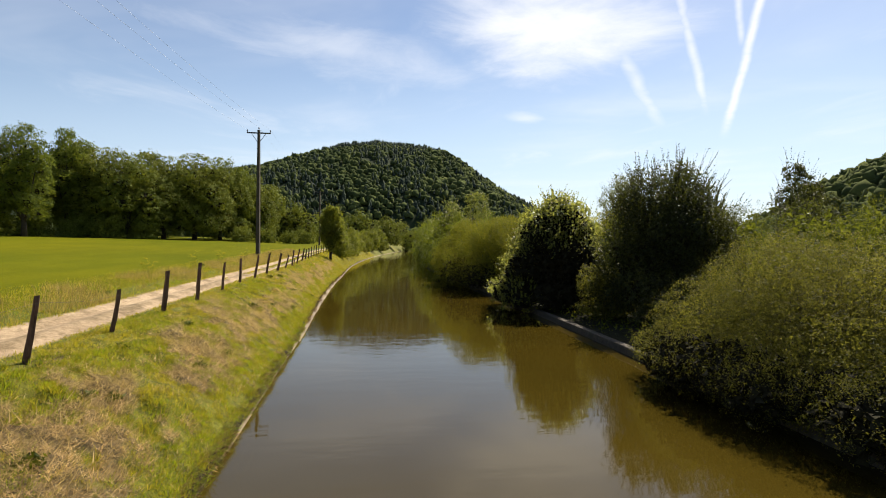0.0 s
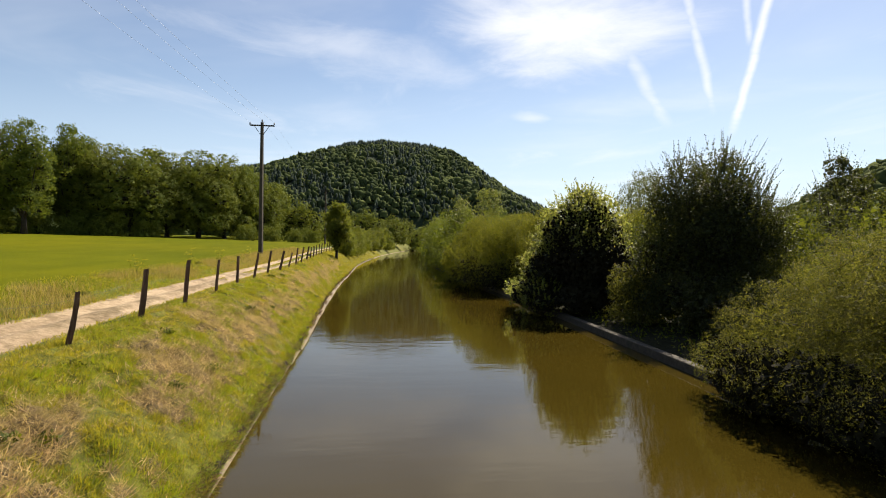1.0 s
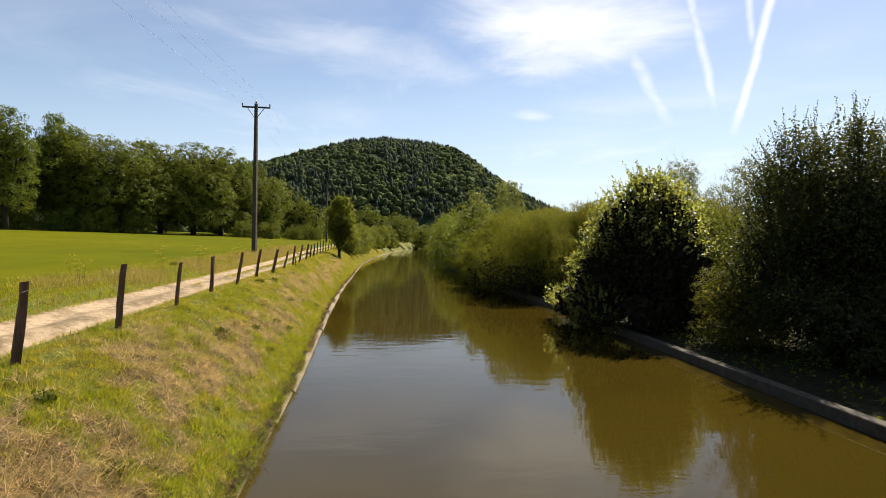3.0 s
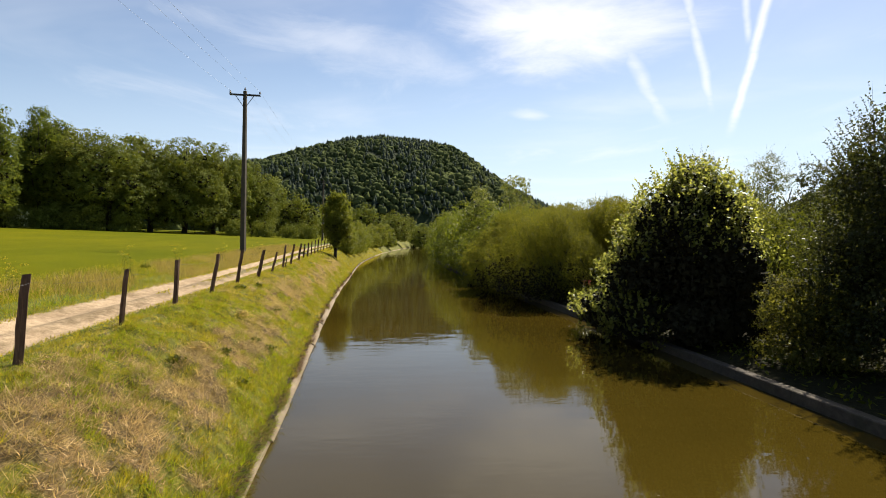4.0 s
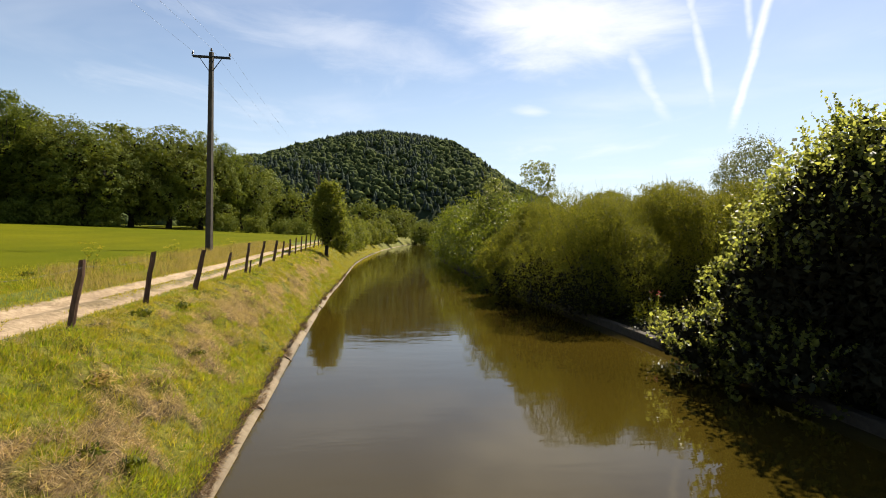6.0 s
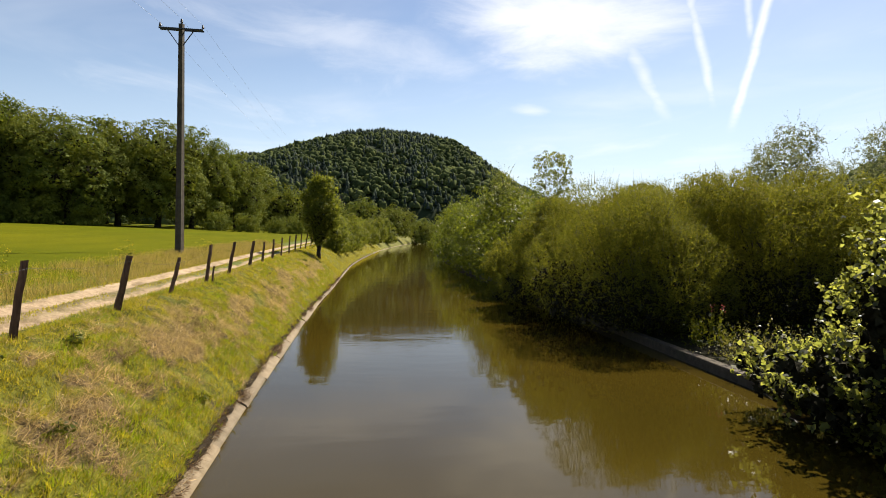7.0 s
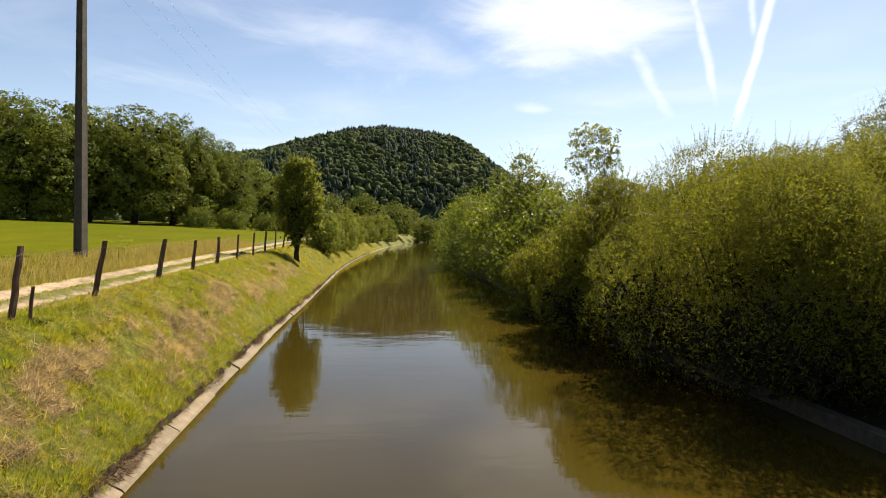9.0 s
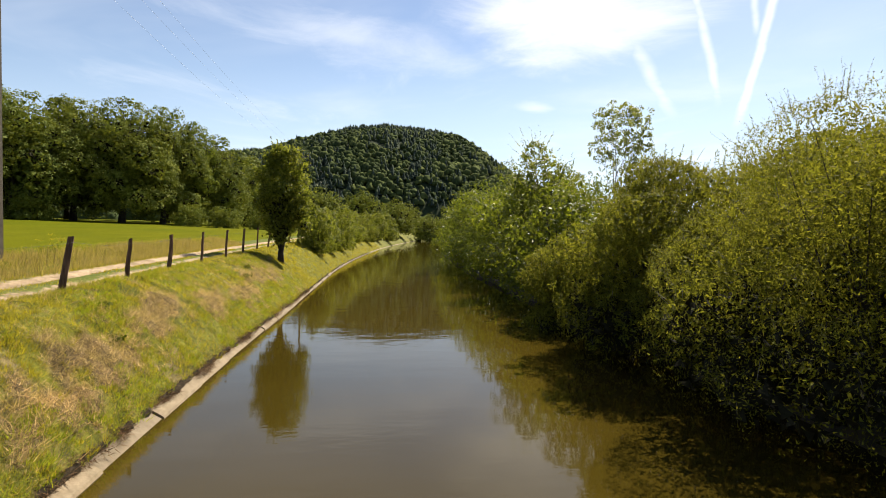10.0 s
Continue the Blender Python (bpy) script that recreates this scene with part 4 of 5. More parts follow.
def willow(place, height, r, squash, label, count=1.0, fine=1.0):
    """A dense bush of upright leafy plumes over a shaded leafy heart."""
    blobs = sprawl(height * 0.93, r, 9, 0.22, 1.0, squash)
    low = blobs
    blobs = sub_lumps(blobs, 26, 0.55, 1.05)
    a = clump_leaves(blobs, int(2300 * count), 28, 0.20, 0.070 * fine, 0.34, 0.45, (0.86, 1.00), 0.12, -0.9)
    b, foot, d, ln = shoot_leaves(blobs, int(1700 * count), 0.50, 28, 0.056 * fine, 0.30, 1.05, -0.45)
    # spires that break the outline on top
    high = [o for o in low if o[2] + o[5] > height * 0.60]
    b2, foot2, d2, ln2 = shoot_leaves(high, int(900 * max(count, 0.6)), 0.44, 30, 0.062 * fine, 0.32, 1.9, 0.2)
    e = np.concatenate([core_leaves(low, int(26000 * max(count, 0.5)), 0.10 * max(fine, 1.0), 1.1, 0.80, 0.1, 0.36), core_leaves(blobs[len(low):], int(18000 * max(count, 0.5)), 0.09 * max(fine, 1.0), 1.2, 0.86, 0.1, 0.36)])
    e = thin_below(e, height * 0.55, 0.15)
    # shade of the lower half, painted with near-black leaves
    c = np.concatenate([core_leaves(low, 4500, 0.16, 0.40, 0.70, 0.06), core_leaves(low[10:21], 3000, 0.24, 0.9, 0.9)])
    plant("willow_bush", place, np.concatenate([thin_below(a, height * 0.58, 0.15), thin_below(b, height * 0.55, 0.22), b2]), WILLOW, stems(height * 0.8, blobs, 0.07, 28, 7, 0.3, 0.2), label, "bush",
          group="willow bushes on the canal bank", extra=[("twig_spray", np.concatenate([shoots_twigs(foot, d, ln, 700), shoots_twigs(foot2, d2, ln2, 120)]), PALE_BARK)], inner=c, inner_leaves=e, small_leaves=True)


def shrub(name, place, height, r, leaf_mat, leaf, thin, label, clumps=260, per=14, shoots=120, squash=1.0, bark=BARK, category="bush", group="", low=0.2, rise=0.9):
    heap = sprawl(height * 0.95, r, 7, low, 1.0, squash)
    blobs = sub_lumps(heap, 30, r * 0.16, r * 0.32)
    a = clump_leaves(blobs, int(clumps * 0.9), int(per * 1.5), r * 0.13, leaf * 0.85, thin, 0.5, (0.82, 1.06), 0.13)
    b, foot, d, ln = shoot_leaves(blobs, shoots, height * 0.14, 14, leaf * 0.8, thin, rise, -0.3)
    e = core_leaves(heap, int(1150 * (1 + r / 2)), 0.07 * r + 0.05, 1.1, 0.80)
    return plant(name, place, np.concatenate([a, b]), leaf_mat, stems(height * 0.8, blobs, 0.02 + 0.012 * height, 16, 4, 0.15, 0.2), label, category, bark, group, inner_leaves=e, small_leaves=True)


def bramble(x, y, height, r):
    """Sprawling canes with scattered leaves."""
    heap = [(0, 0, height * 0.35, r * 0.8, r, height * 0.4), (0.3, 0.3, height * 0.5, r * 0.5, r * 0.6, height * 0.4)]
    b, foot, d, ln = shoot_leaves(heap, int(150 * r), 0.75, 12, 0.085, 0.6, 0.55, -0.2)
    c = core_leaves(heap, 900, 0.14, 0.95, 0.75)
    plant("bramble_bush", foot_at(x, y), b, BRAMBLE, stems(height * 0.8, heap, 0.014, 16, 6, 0.15, 0.2), "sprawling bramble with pale yellowing leaves at the wall", "bush", group="brambles at the wall",
          extra=[("twig_spray", shoots_twigs(foot, d, ln, 150, 0.005), BARK)], inner=c)


def aspen():
    blobs = [(0, 0, 7.0, 0.9, 0.9, 1.0), (-0.5, 0, 7.6, 0.6, 0.6, 0.8), (0.5, 0.1, 7.7, 0.6, 0.6, 0.9), (0.2, 0, 6.0, 0.8, 0.8, 0.9), (-0.7, 0, 6.4, 0.6, 0.6, 0.6), (0.9, 0, 6.7, 0.5, 0.5, 0.7)]
    a = clump_leaves(sub_lumps(blobs, 22, 0.2, 0.4), 330, 30, 0.16, 0.066, 0.8, 0.7, (0.45, 1.15), 0.2)
    plant("aspen_tree", foot_at(13.1, 55.4), a, ASPEN, stems(7.4, blobs, 0.06, 26, 2, 0.2, 0.55), "slender aspen with an airy pale crown above the willows", "tree", PALE_BARK)


def tall_tree(name, height, r, leaf_mat, leaf, clumps, per, label, bare=0.16, group="", column=False):
    """A woodland tree of full height, built once at the origin and then copied."""
    blobs = [(0, 0, height * 0.50, r * 0.46, r * 0.46, height * 0.34), (0, 0, height * 0.74, r * 0.40, r * 0.40, height * 0.22)]
    n = 9
    for k in range(n):
        t = (k + 0.5) / n
        z = height * (bare + (1 - bare) * t) * 0.95
        f = math.sin(math.pi * min(1.0, 0.20 + t * 0.76)) ** (0.55 if not column else 0.4)
        turn = rng.uniform(0, 6.28)
        around = 4 if 0.1 < t < 0.9 else 2
        for j in range(around):
            a = turn + 6.28 * j / around + rng.uniform(-0.35, 0.35)
            rr = r * f * rng.uniform(0.30, 0.46)
            off = r * f * rng.uniform(0.62, 0.82)
            blobs.append((math.cos(a) * off, math.sin(a) * off, z + rng.uniform(-0.5, 0.5) - rr * 0.3, rr, rr, rr * rng.uniform(0.55, 0.75)))
    full = sub_lumps(blobs, 50, r * 0.13, r * 0.24, -0.2)
    a = clump_leaves(full, clumps, int(per * 1.5), leaf * 2.3, leaf * 0.95, 0.75, 0.35, (0.86, 1.04), 0.10)
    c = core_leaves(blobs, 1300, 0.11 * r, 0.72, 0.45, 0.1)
    e = core_leaves(blobs, 3600, 0.095 * r, 1.1, 0.82, 0.1)
    return plant(name, (0, 0, 0), a, leaf_mat, stems(height, blobs, 0.028 * height * 0.8, 22, 1, 0.25, 0.2), label, "tree", BARK, group, inner=c, inner_leaves=e, small_leaves=True)


def copies(ob, spots, group=""):
    """Set a thing at the first spot and copies of it at the rest: x, y, turn, scale, height scale."""
    ob.scale = (spots[0][3], spots[0][3], spots[0][3] * spots[0][4])
    made = []
    for x, y, turn, s, h in spots[1:]:
        ob.scale = (s, s, s * h)
        made.append(copy_thing(ob, pose(*foot_at(x, y, 0.1), 0, 0, turn)))
        made[-1].scale = (s, s, s * h)
    x, y, turn, s, h = spots[0]
    ob.matrix_basis = pose(*foot_at(x, y, 0.1), 0, 0, turn)
    ob.scale = (s, s, s * h)
    return made


def right_bank():
    big_sallow()
    poplar_thicket()
    young_maple()
    shrub("dogwood_bush", foot_at(12.0, 24.0), 2.3, 1.4, SALLOW, 0.10, 0.4, "low grey-green dogwood bush behind the canal wall", 420, 14, 300)
    # added bush: its dark leaves stand in for shade beside the thicket
    shrub("poplar_bush", foot_at(13.3, 20.4), 1.9, 1.6, POPLAR, 0.11, 0.6, "low dark bush added for the shade behind the canal wall", 320, 14, 160)
    willow(foot_at(11.2, 41.6), 5.3, 3.6, 1.2, "large rounded yellow-green willow bush overhanging the canal", 2.3, 0.80)
    willow(foot_at(16.2, 40.5), 5.5, 3.3, 1.0, "large yellow-green willow bush behind the bank", 1.0, 1.3)
    willow(foot_at(13.9, 44.6), 5.6, 2.8, 1.0, "rounded yellow-green willow bush in the second row", 0.6, 1.6)
    willow(foot_at(17.4, 46.0), 6.0, 2.9, 1.0, "tall yellow-green willow bush in the second row", 0.5, 1.8)
    willow(foot_at(20.8, 39.5), 5.6, 3.2, 1.0, "large yellow-green willow bush in the scrub", 0.4, 1.9)
    willow(foot_at(10.9, 47.2), 5.4, 3.0, 1.1, "yellow-green willow bush dipping towards the water", 0.9, 1.5)
    willow(foot_at(10.6, 52.2), 3.9, 2.4, 1.0, "low willow bush trailing over the canal wall", 0.5, 1.6)
    # scrub behind the front row
    for x, y, h, r in ((17.5, 18.0, 4.6, 2.6), (18.5, 24.5, 5.0, 2.8), (16.5, 31.5, 4.6, 2.5), (21.5, 30.5, 5.4, 2.8), (17.0, 12.0, 4.2, 2.6), (22.0, 20.0, 5.2, 3.0)):
        shrub("scrub_bush", foot_at(x, y), h, r, SCRUB_LEAF, 0.095, 0.42, "bright green scrub bush behind the canal bank", 620, 16, 420, group="scrub bushes")
    for x, y, h, r in ((27.0, 29.8, 8.0, 1.5), (24.3, 26.0, 6.4, 1.5), (29.5, 43.0, 8.4, 1.8), (30.5, 34.0, 7.4, 2.0)):
        shrub("poplar_tree", foot_at(x, y), h, r, POPLAR, 0.15, 0.7, "dark upright poplar behind the scrub", 420, 16, 320, category="tree", group="poplars behind the scrub", rise=1.6)
    for x, y, h, r in ((27.4, 52.8, 10.0, 2.4), (30.0, 56.5, 9.7, 2.6), (33.0, 52.0, 10.2, 2.6), (35.0, 57.0, 8.6, 2.6)):
        shrub("white_willow", foot_at(x, y), h, r, GREY_WILLOW, 0.19, 0.32, "grey-green white willow with feathery branches", 760, 16, 420, category="tree", group="white willows", low=0.35)
    # towards the bend
    aspen()
    shrub("poplar_tree", foot_at(12.2, 63.0), 8.3, 1.7, ASPEN, 0.15, 0.75, "pale green young poplar with a pointed crown", 520, 14, 260, category="tree", low=0.3, rise=1.6)
    for x, y, h, r, mat in ((11.3, 57.0, 5.6, 2.6, ACACIA), (12.0, 61.6, 6.8, 2.7, ACACIA), (11.8, 67.0, 6.4, 2.8, ACACIA), (12.6, 72.5, 7.4, 3.1, ASH), (12.6, 78.0, 6.8, 3.4, ACACIA), (13.6, 85.0, 7.6, 3.6, ASH),
                            (14.2, 93.0, 7.2, 4.0, ACACIA), (16.4, 102.0, 7.4, 4.0, ASH), (18.0, 112.0, 7.4, 4.2, ACACIA), (20.5, 124.0, 7.8, 4.6, ASH), (17.5, 66.0, 6.6, 2.8, ASH), (19.5, 78.0, 8.0, 3.2, ASH)):
        shrub("acacia_bush", foot_at(x, y), h, r, mat, 0.21, 0.45, "bright green acacia leaning over the canal bank", 320, 14, 100, group="acacias along the bank", low=0.15)
    # low growth by the wall
    for x, y, h, r in ((11.5, 31.6, 1.6, 1.0), (11.1, 33.0, 0.9, 0.8), (11.0, 34.6, 0.7, 0.7)):
        bramble(x, y, h, r)


right_bank()


def flowering_weed(x, y):
    """Leafy upright weeds with one head of pink blossom."""
    blobs = [(0, 0, 0.35, 0.45, 0.5, 0.35)]
    b, foot, d, ln = shoot_leaves(blobs, 40, 0.55, 16, 0.15, 0.28, 1.5, 0.0)
    tips = foot + d * ln
    pick = tips[np.argsort(tips[:, 2])[-2:]]
    c = np.repeat(pick, 9, 0) + rng.normal(size=(len(pick) * 9, 3)) * (0.035, 0.035, 0.06)
    plant("balsam_plant", foot_at(x, y), b, WEED, stems(0.7, blobs, 0.012, 8, 4, 0.05, 0.2), "leafy balsam with pink blossom by the canal wall", "plant",
          extra=[("blossom", leaf_quads(c, ball(len(c)), ball(len(c)), 0.05, 0.05), BLOSSOM)])


flowering_weed(10.95, 36.2)


# Left side: woodland edge, lone tree, hedge trees
def left_woods():
    oak = tall_tree("oak_tree", 17.2, 5.8, OAK, 0.255, 1280, 13, "dense green oak at the edge of the meadow", 0.12, "woodland edge trees")
    copies(oak, [(-42.0, 106.0, 0, 1.05, 0.90), (-33.5, 110.0, 140, 1.04, 0.89), (-50.0, 112.0, 70, 1.05, 1.0), (-25.5, 118.0, 20, 1.0, 1.0)])
    oak2 = tall_tree("oak_tree", 17.4, 6.3, OAK, 0.255, 1300, 13, "dense green oak at the edge of the meadow", 0.10, "woodland edge trees")
    copies(oak2, [(-37.5, 104.5, 40, 1.02, 0.87), (-29.0, 113.0, 200, 1.05, 0.93), (-57.0, 101.0, 100, 1.0, 1.0), (-20.5, 127.0, 300, 0.86, 1.0)])
    ash = tall_tree("ash_tree", 19.0, 4.2, ASH, 0.275, 1120, 12, "tall light green ash above the woodland edge", 0.2, "woodland edge trees", True)
    copies(ash, [(-46.5, 90.5, 0, 0.90, 1.0), (-47.0, 104.0, 110, 1.0, 1.0), (-22.5, 122.0, 220, 0.84, 1.0), (-54.0, 88.0, 60, 0.92, 1.0)])
    # the darker depth of the wood
    back = tall_tree("oak_tree", 17.0, 6.5, OAK, 0.6, 300, 13, "shaded oak deeper in the wood", 0.15, "oaks deeper in the wood")
    copies(back, [(-40.0, 122.0, 0, 1.0, 1.0), (-54.0, 122.0, 90, 1.05, 1.0), (-30.0, 134.0, 270, 0.92, 1.0), (-84.0, 108.0, 30, 1.1, 1.0), (-20.0, 146.0, 120, 0.80, 1.0)])
    # shrubs along the foot of the wood
    low = shrub("hazel_bush", (0, 0, 0), 3.8, 2.8, OAK, 0.30, 0.7, "leafy hazel bush at the foot of the wood", 130, 13, 30, group="hazels at the foot of the wood", low=0.15)
    copies(low, [(-58.0, 92.0, 0, 1.0, 1.0), (-53.0, 94.0, 80, 0.95, 1.0), (-48.0, 97.0, 160, 0.95, 1.0), (-44.0, 99.0, 240, 0.9, 1.0), (-62.0, 88.0, 20, 1.05, 1.0), (-68.0, 87.0, 300, 1.0, 1.0), (-39.0, 100.0, 200, 0.95, 1.0), (-34.5, 102.5, 120, 0.9, 0.9), (-51.0, 96.0, 10, 1.1, 0.8), (-42.0, 100.5, 300, 1.0, 0.8),
                 (-15.5, 112.0, 50, 0.75, 1.0), (-11.5, 114.0, 130, 0.70, 1.0), (-20.0, 112.0, 310, 0.8, 1.0), (-8.5, 117.0, 10, 0.75, 1.0)])
    dome = tall_tree("lime_tree", 9.5, 5.4, OAK, 0.40, 200, 12, "round-topped lime beyond the meadow", 0.05, "limes beyond the meadow")
    copies(dome, [(-13.0, 140.0, 0, 1.0, 1.0), (-5.5, 150.0, 100, 0.9, 1.0), (-21.0, 150.0, 200, 1.05, 1.0), (3.0, 168.0, 10, 1.0, 1.0), (12.0, 186.0, 50, 1.0, 1.0), (24.0, 205.0, 90, 1.0, 1.0), (34.0, 232.0, 140, 1.0, 1.0), (46.0, 250.0, 20, 1.1, 1.0), (60.0, 262.0, 220, 1.1, 1.0), (75.0, 270.0, 300, 1.1, 1.0), (20.0, 240.0, 300, 1.1, 1.0)])


left_woods()


def lone_tree():
    blobs = [(0, 0, 3.3, 0.95, 0.95, 2.0), (0.35, 0, 5.0, 0.75, 0.7, 0.75), (-0.5, 0.1, 4.4, 0.75, 0.7, 0.8), (-0.6, 0.1, 3.0, 0.7, 0.7, 1.0), (0.85, -0.1, 3.9, 0.6, 0.6, 0.7), (0.75, -0.2, 2.7, 0.65, 0.6, 0.7), (0, 0.4, 4.2, 0.9, 0.9, 1.1), (0.0, -0.3, 1.7, 0.6, 0.6, 0.7), (1.15, 0, 2.0, 0.4, 0.4, 0.35), (-0.1, 0, 5.4, 0.45, 0.45, 0.5)]
    low = blobs
    blobs = sub_lumps(blobs, 34, 0.25, 0.5)
    a = lump_leaves(blobs, 10000, 0.12, 0.75, 0.7, 0.3, (0.70, 1.14), 0.24)
    b, foot, d, ln = shoot_leaves(blobs, 620, 0.6, 11, 0.12, 0.7, 0.7, -0.6)
    c = core_leaves(low, 1500, 0.28)
    plant("maple_tree", foot_at(-1.55, 62.9), np.concatenate([a, b]), BANK, stems(5.4, blobs, 0.16, 24, 1, 0.1, 0.25), "lone young maple with a rounded crown on the bank", "tree", inner=c)


lone_tree()


def hedge_trees():
    a = shrub("bank_maple", (0, 0, 0), 4.6, 1.9, BANK, 0.21, 0.75, "bushy young maple in the row along the bank", 320, 13, 100, category="tree", group="maples in a row along the bank", low=0.15)
    copies(a, [(-0.9, 77.5, 0, 0.78, 1.05), (0.3, 91.5, 70, 0.84, 1.0), (1.7, 113.0, 200, 0.92, 1.0), (5.2, 137.0, 100, 1.15, 1.0)])
    b = shrub("bank_maple", (0, 0, 0), 4.8, 2.1, BANK, 0.21, 0.75, "bushy young maple in the row along the bank", 320, 13, 100, category="tree", group="maples in a row along the bank", low=0.12)
    copies(b, [(-0.5, 84.0, 0, 0.72, 1.1), (0.2, 98.5, 120, 0.86, 1.05), (1.0, 105.5, 260, 0.88, 1.0), (3.2, 123.0, 30, 0.98, 1.0), (8.0, 152.0, 200, 1.2, 1.0)])


hedge_trees()


# Fence, poles and cables
def fence():
    base = tagged(new("fence"), "row of leaning weathered split-wood fence posts with a thin wire", "fence")
    # y, lean sideways, height, girth
    posts = [(7.2, 0.10, 1.10, 0.07), (10.35, 0.17, 1.06, 0.07), (13.25, 0.16, 0.89, 0.06), (16.3, 0.11, 1.10, 0.075), (19.27, 0.07, 1.17, 0.075), (22.23, 0.08, 1.05, 0.065), (24.95, 0.04, 1.10, 0.072), (27.72, 0.18, 1.13, 0.07),
             (30.57, 0.14, 1.14, 0.065), (33.58, 0.23, 1.07, 0.082), (36.27, 0.23, 0.89, 0.06), (39.1, 0.14, 1.12, 0.075), (41.6, 0.20, 1.14, 0.07), (44.85, 0.17, 1.10, 0.072), (47.72, 0.10, 1.00, 0.062), (50.65, 0.08, 1.04, 0.07),
             (54.0, 0.06, 1.08, 0.065), (57.5, 0.05, 1.12, 0.065), (60.7, 0.06, 1.15, 0.07), (64.0, 0.04, 1.20, 0.07), (67.0, 0.17, 1.15, 0.06), (70.6, 0.05, 1.12, 0.065), (74.6, 0.08, 1.1, 0.065), (78.9, 0.05, 1.1, 0.065), (83.4, 0.04, 1.1, 0.065), (88.0, 0.06, 1.1, 0.065), (93.0, 0.06, 1.1, 0.065)]
    tops = []
    for y, lean, h, r in posts:
        x = float(fence_line(y))
        z = ground_z(x, y) - 0.25
        pts, rad = [], []
        n = 7
        bow = rng.normal() * 0.012
        for i in range(n):
            t = i / (n - 1)
            pts.append((x - lean * 0.25 + lean * 1.25 * t + bow * math.sin(math.pi * t) + rng.normal() * 0.005, y + rng.normal() * 0.006 + 0.03 * t * rng.normal() * 0.3, z + (h + 0.25) * t))
            rad.append(r * 0.8 * (1.08 - 0.22 * t) * rng.uniform(0.92, 1.08))
        v, f = tube(pts, rad, 7)
        # split wood: uneven round the stem, and a slanted top
        twist = [rng.uniform(0.72, 1.15) for _ in range(7)]
        v2 = []
        for i in range(n):
            c = Vector(pts[i])
            for k in range(7):
                p = c + (v[i * 7 + k] - c) * twist[k]
                if i == n - 1:
                    p.z += 0.05 * (k / 6 - 0.5)
                v2.append(p)
        mesh_object("post", poly_mesh("post", v2, f), POST, base)
        tops.append(Vector(pts[-1]))
    line = []
    for a, b in zip(tops[:-1], tops[1:]):
        for k in range(4):
            t = k / 4
            line.append(a.lerp(b, t) + Vector((0.05, 0, -0.10 - 0.06 * math.sin(math.pi * t))))
    v, f = tube(line, [0.0016] * len(line), 4)
    mesh_object("wire", poly_mesh("wire", v, f), STEEL, base, "thin slack fence wire")
    # the short stub leaning beside one post
    y = 39.4
    x = float(fence_line(y)) + 0.10
    z = ground_z(x, y)
    v, f = tube([(x, y, z - 0.1), (x + 0.02, y, z + 0.3), (x + 0.05, y, z + 0.55)], [0.03, 0.03, 0.025], 6)
    mesh_object("stub", poly_mesh("stub", v, f), POST, base, "short broken stake beside a post")


fence()


def box(bm, size, m):
    bmesh.ops.create_cube(bm, size=1.0, matrix=m @ Matrix.Diagonal((*size, 1)))


def bevel_all(bm, w):
    bmesh.ops.bevel(bm, geom=list(bm.edges), offset=w, segments=1, affect="EDGES")


def utility_pole(place, turn, height):
    base = new("utility_pole")
    base.matrix_basis = pose(*place, 0, 0, turn)
    tagged(base, "tall tapered concrete utility pole with a steel crossarm", "utility pole", "power line poles")
    # tapered rectangular shaft with a shallow recess down two faces
    secs = [(-0.8, 0.155, 0.140), (height * 0.5, 0.125, 0.112), (height, 0.095, 0.085)]
    verts, faces = [], []
    for z, a, b in secs:
        c, k = 0.30 * a, 0.12 * a
        ring = [(-a, -b), (-a + c, -b), (-a + c + k, -b + 0.02), (a - c - k, -b + 0.02), (a - c, -b), (a, -b), (a, b), (a - c, b), (a - c - k, b - 0.02), (-a + c + k, b - 0.02), (-a + c, b), (-a, b)]
        # the shaft stands a little turned under its crossarm
        verts += [(x * 0.97 - y * -0.24, x * -0.24 + y * 0.97, z) for x, y in ring]
    for i in range(2):
        for k in range(12):
            j = (k + 1) % 12
            faces.append((i * 12 + k, i * 12 + j, (i + 1) * 12 + j, (i + 1) * 12 + k))
    faces += [tuple(range(12))[::-1], tuple(range(24, 36))]
    mesh_object("shaft", poly_mesh("shaft", verts, faces), POLE, base)
    bm = bmesh.new()
    for s in (-1, 1):
        box(bm, (1.95, 0.05, 0.07), pose(0, s * 0.11, height - 0.26))
    bevel_all(bm, 0.006)
    part("crossarm", bm, STEEL, base)
    for s in (-1, 1):
        v, f = tube([(s * 0.10, -0.10, height - 1.02), (s * 0.62, -0.12, height - 0.28)], [0.022, 0.022], 6)
        mesh_object("brace", poly_mesh("brace", v, f), STEEL, base)
    for x, z in ((-0.95, height - 0.22), (0.95, height - 0.22), (0.0, height)):
        pin = joined([tube([(x, 0, z - 0.06), (x, 0, z + 0.08)], [0.013, 0.013], 6),
                      tube([(x, 0, z + 0.06), (x, 0, z + 0.10), (x, 0, z + 0.105), (x, 0, z + 0.15), (x, 0, z + 0.155), (x, 0, z + 0.20), (x, 0, z + 0.23)], [0.055, 0.065, 0.04, 0.055, 0.035, 0.045, 0.02], 10)])
        mesh_object("insulator", poly_mesh("insulator", *pin, True), PORCELAIN, base)
    return base


